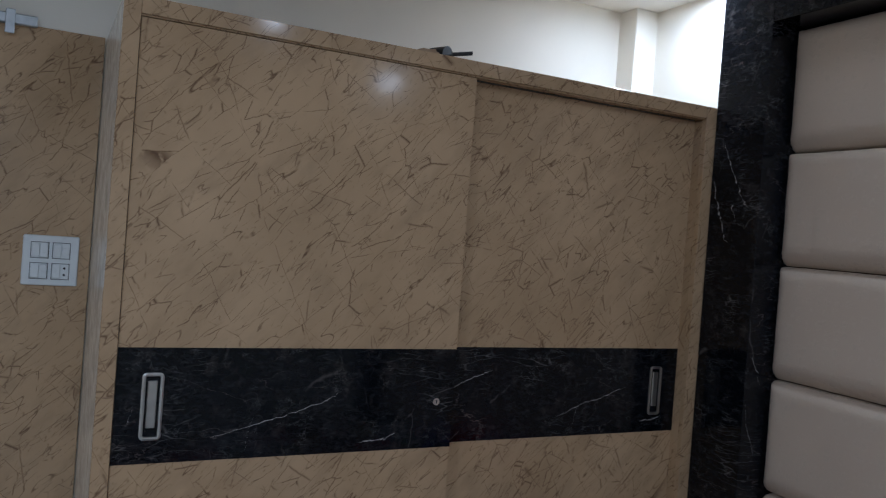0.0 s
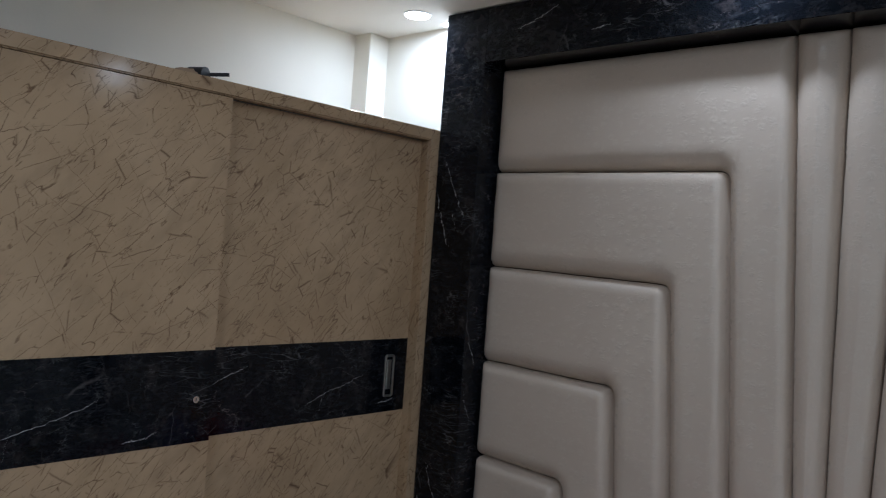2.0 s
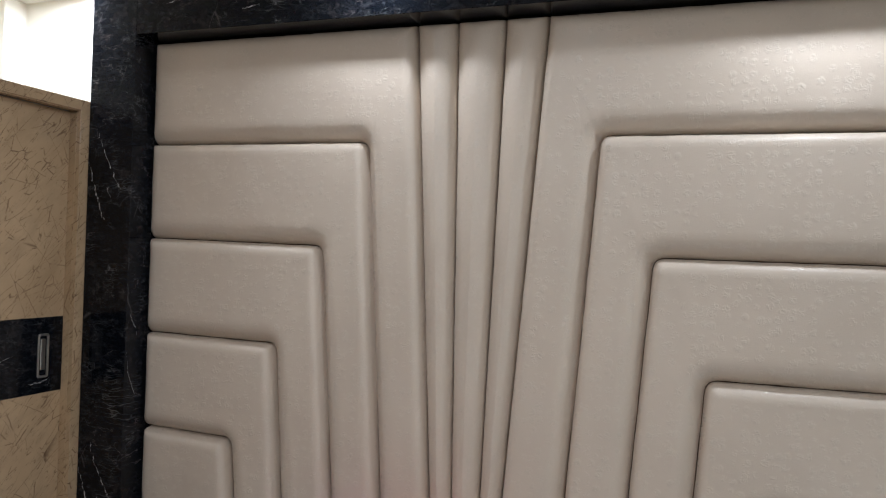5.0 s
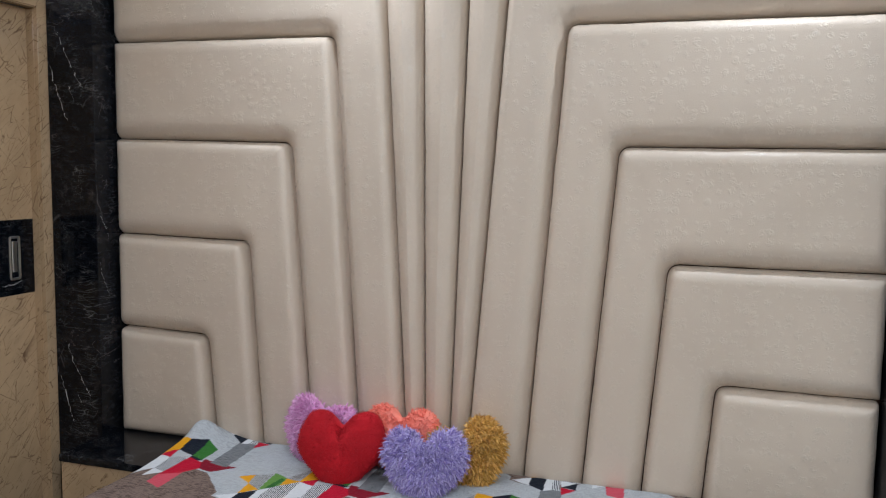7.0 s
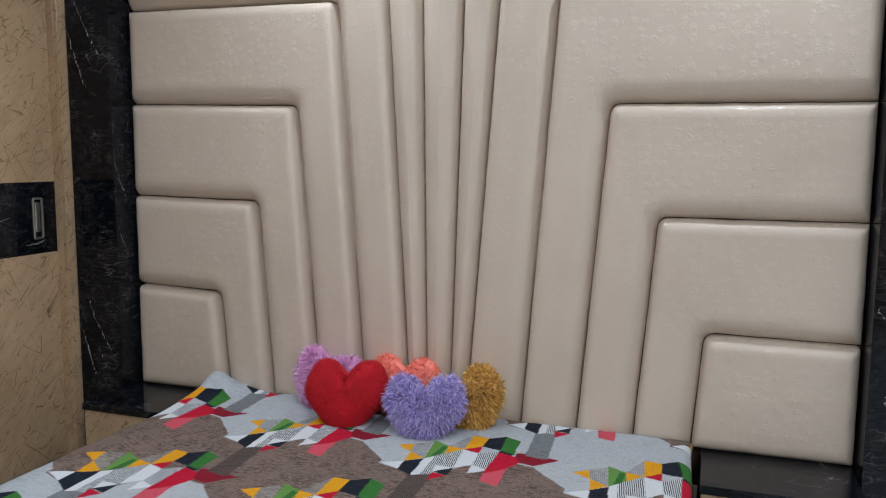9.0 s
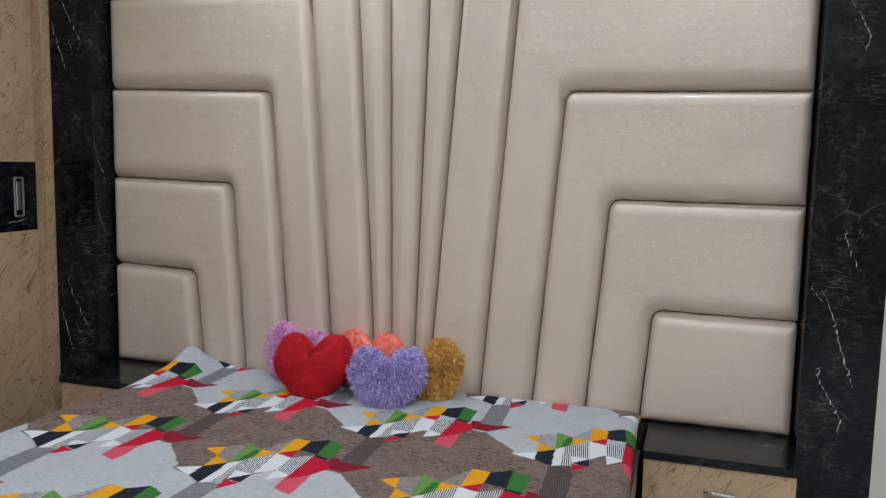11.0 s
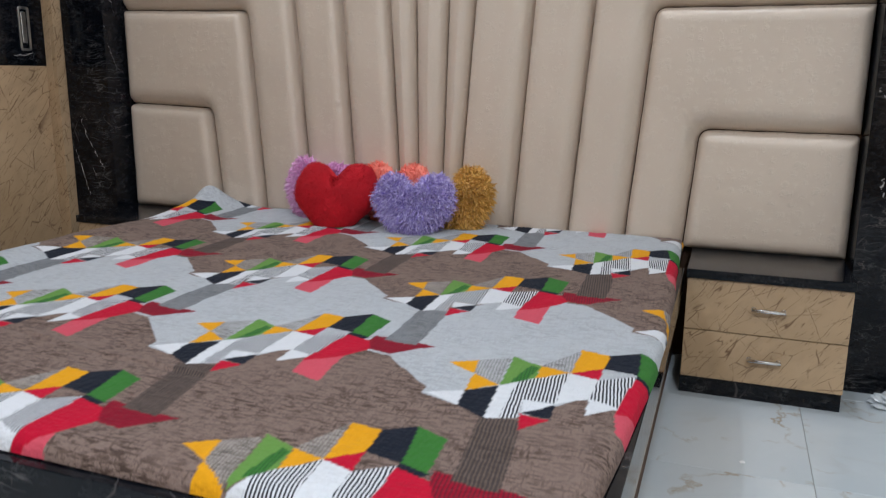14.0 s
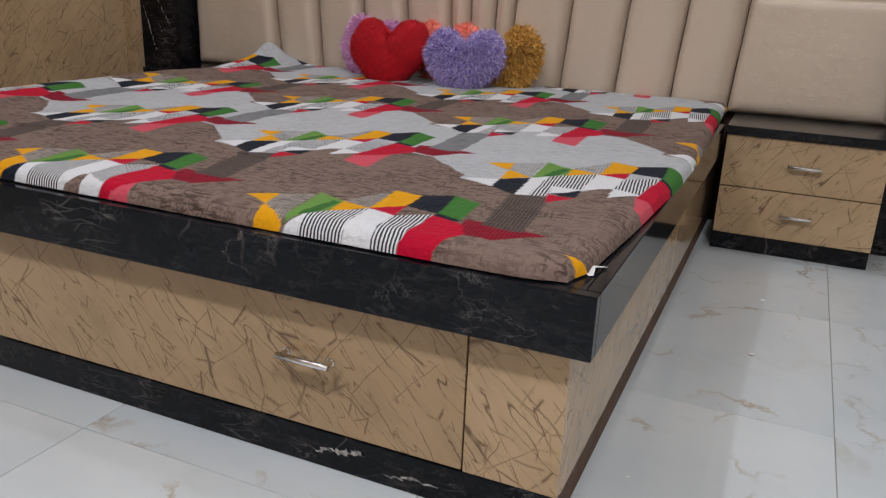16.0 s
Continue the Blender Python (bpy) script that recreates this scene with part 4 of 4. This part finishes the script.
    me.shade_smooth()
    me.materials.append(CLOTH)
    ob = new("blanket", me)
    return tagged(ob, "brown and grey blanket with colourful diamond print on the bed", "blanket")


blanket()

# paper tag sticking out under the blanket's corner
bm = bmesh.new()
pts = [(2.47, -1.9), (2.482, -1.886), (2.497, -1.866), (2.5, -1.868), (2.488, -1.892), (2.49, -1.91), (2.484, -1.914)]
bm.faces.new([bm.verts.new((x, y, 0.4005 + 0.004 * math.sin(i * 2))) for i, (x, y) in enumerate(pts)])
bmesh.ops.triangulate(bm, faces=bm.faces)
bmesh.ops.solidify(bm, geom=bm.faces, thickness=0.0006)
tagged(part("cloth_tag", bm, OFF_WHITE), "small white cloth tag sticking out under the blanket", "tag")


# ---- heart cushions ----
def strand_material(name, colour, light, rough, fuzz):
    n = Nodes(name)
    r = n.node("ShaderNodeNewGeometry", 8)
    c = n.node("ShaderNodeTexCoord", 3)
    col = n.mix(r, rgb(*colour), rgb(*light))
    col = n.mix(n.span(n.noise(c, 18, 3), 0.35, 0.65, 0.0, 0.3), col, rgb(*[v * 0.6 for v in colour]))
    return n.done(col, rough, 0.0, 0.5, 0.0, fuzz)


def heart_point(a, notch=0.5):
    """A plump heart's outline; a runs clockwise from the notch."""
    b = (a + math.pi) % (2 * math.pi) - math.pi
    r = 0.5 * (1 - notch * math.exp(-(b / (0.36 + 0.7 * (notch - 0.5))) ** 2) + 0.06 * math.exp(-((abs(b) - math.pi) / 0.4) ** 2) - 0.15 * math.exp(-((abs(b) - 2.3) / 0.55) ** 2) + 0.07 * math.exp(-((abs(b) - 0.75) / 0.3) ** 2))
    return 1.04 * r * math.sin(b), r * math.cos(b) * 0.98


def cushion(name, label, centre, width, height, thick, lean, turn, roll, colour, light, length, count, broad, rough, seed, flop=0.5, fuzz=0.05, notched=0.5):
    rnd = random.Random(seed)
    ob = thing("heart_cushion", centre, label, "cushion", "heart cushions on the bed")
    m = pose(*centre, 0, 0, turn) @ pose(0, 0, 0, -lean, 0, 0) @ pose(0, 0, 0, 0, roll, 0)
    n, rings = 72, 12
    bm = bmesh.new()

    def surf(a, s, side):
        hx, hz = heart_point(a, notched)
        body = (1 - s ** 2.6) ** 0.5
        notch = 1 - 0.35 * math.exp(-(hx * s / 0.09) ** 2) * max(0.0, min(1.0, hz * s * 5))
        p = Vector((hx * s * width, side * thick * 0.5 * body * notch, hz * s * height))
        p += Vector((0, 1, 0)) * 0.004 * noise.noise(p * 18 + Vector((seed, 0, 0)))
        return p

    for side in (-1, 1):
        mid = bm.verts.new(m @ surf(0, 0, side))
        last = None
        for k in range(1, rings + 1):
            s = (k / rings) ** 0.7
            ring = [bm.verts.new(m @ surf(2 * math.pi * i / n, s, side)) for i in range(n)]
            for i in range(n):
                j = (i + 1) % n
                if last:
                    bm.faces.new((last[i], last[j], ring[j], ring[i]))
                else:
                    bm.faces.new((mid, ring[i], ring[j]))
            last = ring
    bmesh.ops.remove_doubles(bm, verts=bm.verts, dist=0.0004)
    bmesh.ops.recalc_face_normals(bm, faces=bm.faces)
    shade = strand_material(name, colour, light, rough, fuzz)
    part("body", bm, shade, ob, smooth=True)
    verts, faces = [], []
    for _ in range(count):
        a, s = rnd.uniform(0, 2 * math.pi), rnd.random() ** 0.5
        side = -1 if rnd.random() < 0.72 else 1
        if s > 0.75 and min(a, 2 * math.pi - a) < 0.3:
            continue
        p = surf(a, s, side)
        e = 0.01
        du, dv = surf(a + e, s, side) - p, surf(a, min(0.999, s + e), side) - surf(a, max(0, s - e), side)
        nor = du.cross(dv)
        nor = nor.normalized() if nor.length > 1e-9 else Vector((0, side, 0))
        if nor.y * side < 0 and s < 0.95:
            nor = -nor
        hx, hz = heart_point(a, notched)
        out = Vector((hx, 0, hz)).normalized()
        nor = (nor + out * (s ** 4) * 1.2).normalized()
        d = (nor + Vector((rnd.gauss(0, flop), rnd.gauss(0, flop * 0.6), rnd.gauss(-0.25 * flop, flop)))).normalized()
        ln = length * rnd.uniform(0.55, 1.2)
        across = d.cross(Vector((rnd.gauss(0, 1), rnd.gauss(0, 1), rnd.gauss(0, 1)))).normalized() * broad * rnd.uniform(0.6, 1.3)
        tip = p + d * ln + Vector((0, 0, -ln * 0.35 * rnd.random()))
        mid = p + d * ln * 0.55
        b = len(verts)
        verts += [m @ (p - across), m @ (p + across), m @ (mid + across), m @ (mid - across), m @ tip]
        faces += [(b, b + 1, b + 2, b + 3), (b + 3, b + 2, b + 4)]
    me = bpy.data.meshes.new("pile")
    me.from_pydata([v - Vector(centre) for v in verts], [], faces)
    me.materials.append(shade)
    pile = new("pile", me)
    pile.parent = ob
    tagged(pile, kind="stuff")


cushion("lilac_pink_pile", "shaggy lilac-pink heart cushion behind the red one", (1.168, -0.135, 0.524), 0.3, 0.29, 0.11, 16, -14, 4, (0.72, 0.3, 0.6), (0.95, 0.62, 0.88), 0.021, 5200, 0.0021, 0.4, 1, 0.5, 0.05, 0.65)
cushion("coral_pile", "coral orange shaggy heart cushion behind the others", (1.468, -0.12, 0.524), 0.3, 0.265, 0.1, 16, -6, 0, (0.95, 0.2, 0.14), (1.0, 0.36, 0.26), 0.014, 4800, 0.0016, 0.5, 2, 0.5, 0.05, 0.45)
cushion("mustard_pile", "mustard gold shaggy heart cushion leaning on the headboard", (1.722, -0.15, 0.512), 0.262, 0.25, 0.12, 18, 10, -20, (0.52, 0.27, 0.04), (0.88, 0.52, 0.14), 0.024, 5400, 0.0025, 0.45, 3, 0.8)
cushion("red_velvet_pile", "plush red heart cushion on the blanket", (1.308, -0.268, 0.528), 0.302, 0.29, 0.13, 27, 11, 0, (0.42, 0.0008, 0.007), (0.52, 0.002, 0.012), 0.006, 12000, 0.0006, 0.9, 4, 0.6, 0.0)
cushion("lavender_pile", "fluffy lavender heart cushion with shiny fibres", (1.612, -0.28, 0.52), 0.268, 0.262, 0.13, 28, 12, 0, (0.27, 0.19, 0.6), (0.8, 0.72, 0.98), 0.024, 7600, 0.0017, 0.32, 5, 0.75, 0.05, 0.66)

# ---- white specks and a bag on the floor ----
rnd = random.Random(5)
for sx, sy, r in ((2.705, -0.772, 0.009), (2.705, -1.145, 0.008), (2.93, -1.33, 0.004), (2.55, -1.75, 0.004)):
    bm = bmesh.new()
    bmesh.ops.create_icosphere(bm, subdivisions=1, radius=r)
    for v in bm.verts:
        v.co = Vector((v.co.x * rnd.uniform(0.6, 1.3) + sx, v.co.y * rnd.uniform(0.4, 0.9) + sy, (v.co.z + r) * 0.3))
    tagged(part("paper_scrap", bm, OFF_WHITE), "tiny white speck on the tiled floor", "scrap", "scraps on the floor")
bm = bmesh.new()
bmesh.ops.create_icosphere(bm, subdivisions=4, radius=1)
for v in bm.verts:
    f = 1 + 0.45 * noise.noise(v.co * 2.3) + 0.3 * abs(noise.noise(v.co * 6))
    v.co = Vector((v.co.x * 0.085 * f + 3.165, v.co.y * 0.05 * f - 0.25, max(0.0, (v.co.z + 0.55) * 0.026 * f)))
tagged(part("plastic_bag", bm, PLASTIC, smooth=False), "crumpled translucent white plastic bag on the floor by the pillar", "plastic bag")

# ---- floor ----
floor = thing("floor", (1.65, -2.05, 0), "polished white marble-look floor tiles with thin brown veins", "floor", kind="structure")
part("screed", box(XW - 0.15, XE + 0.15, YS - 0.15, YN + 0.15, -0.12, -0.0025, 0), GROUT, floor)
PITCH = 0.608
tile_bm = box(-PITCH / 2 + 0.0008, PITCH / 2 - 0.0008, -PITCH / 2 + 0.0008, PITCH / 2 - 0.0008, -0.01, 0.0, 0.0008)
tile_me = bpy.data.meshes.new("tile")
tile_bm.to_mesh(tile_me)
tile_bm.free()
tile_me.materials.append(TILE)
for i in range(-4, 5):
    for j in range(-5, 4):
        cx, cy = PITCH * (i + 0.5), PITCH * (j + 0.5)
        if cx + 1.652 < XW - PITCH / 2 or cx + 1.652 > XE + PITCH / 2 or cy - 2.05 > YN + PITCH / 2:
            continue
        t_ = new("tile", tile_me)
        t_.location = (cx + 0.002, cy, 0)
        t_.parent = floor
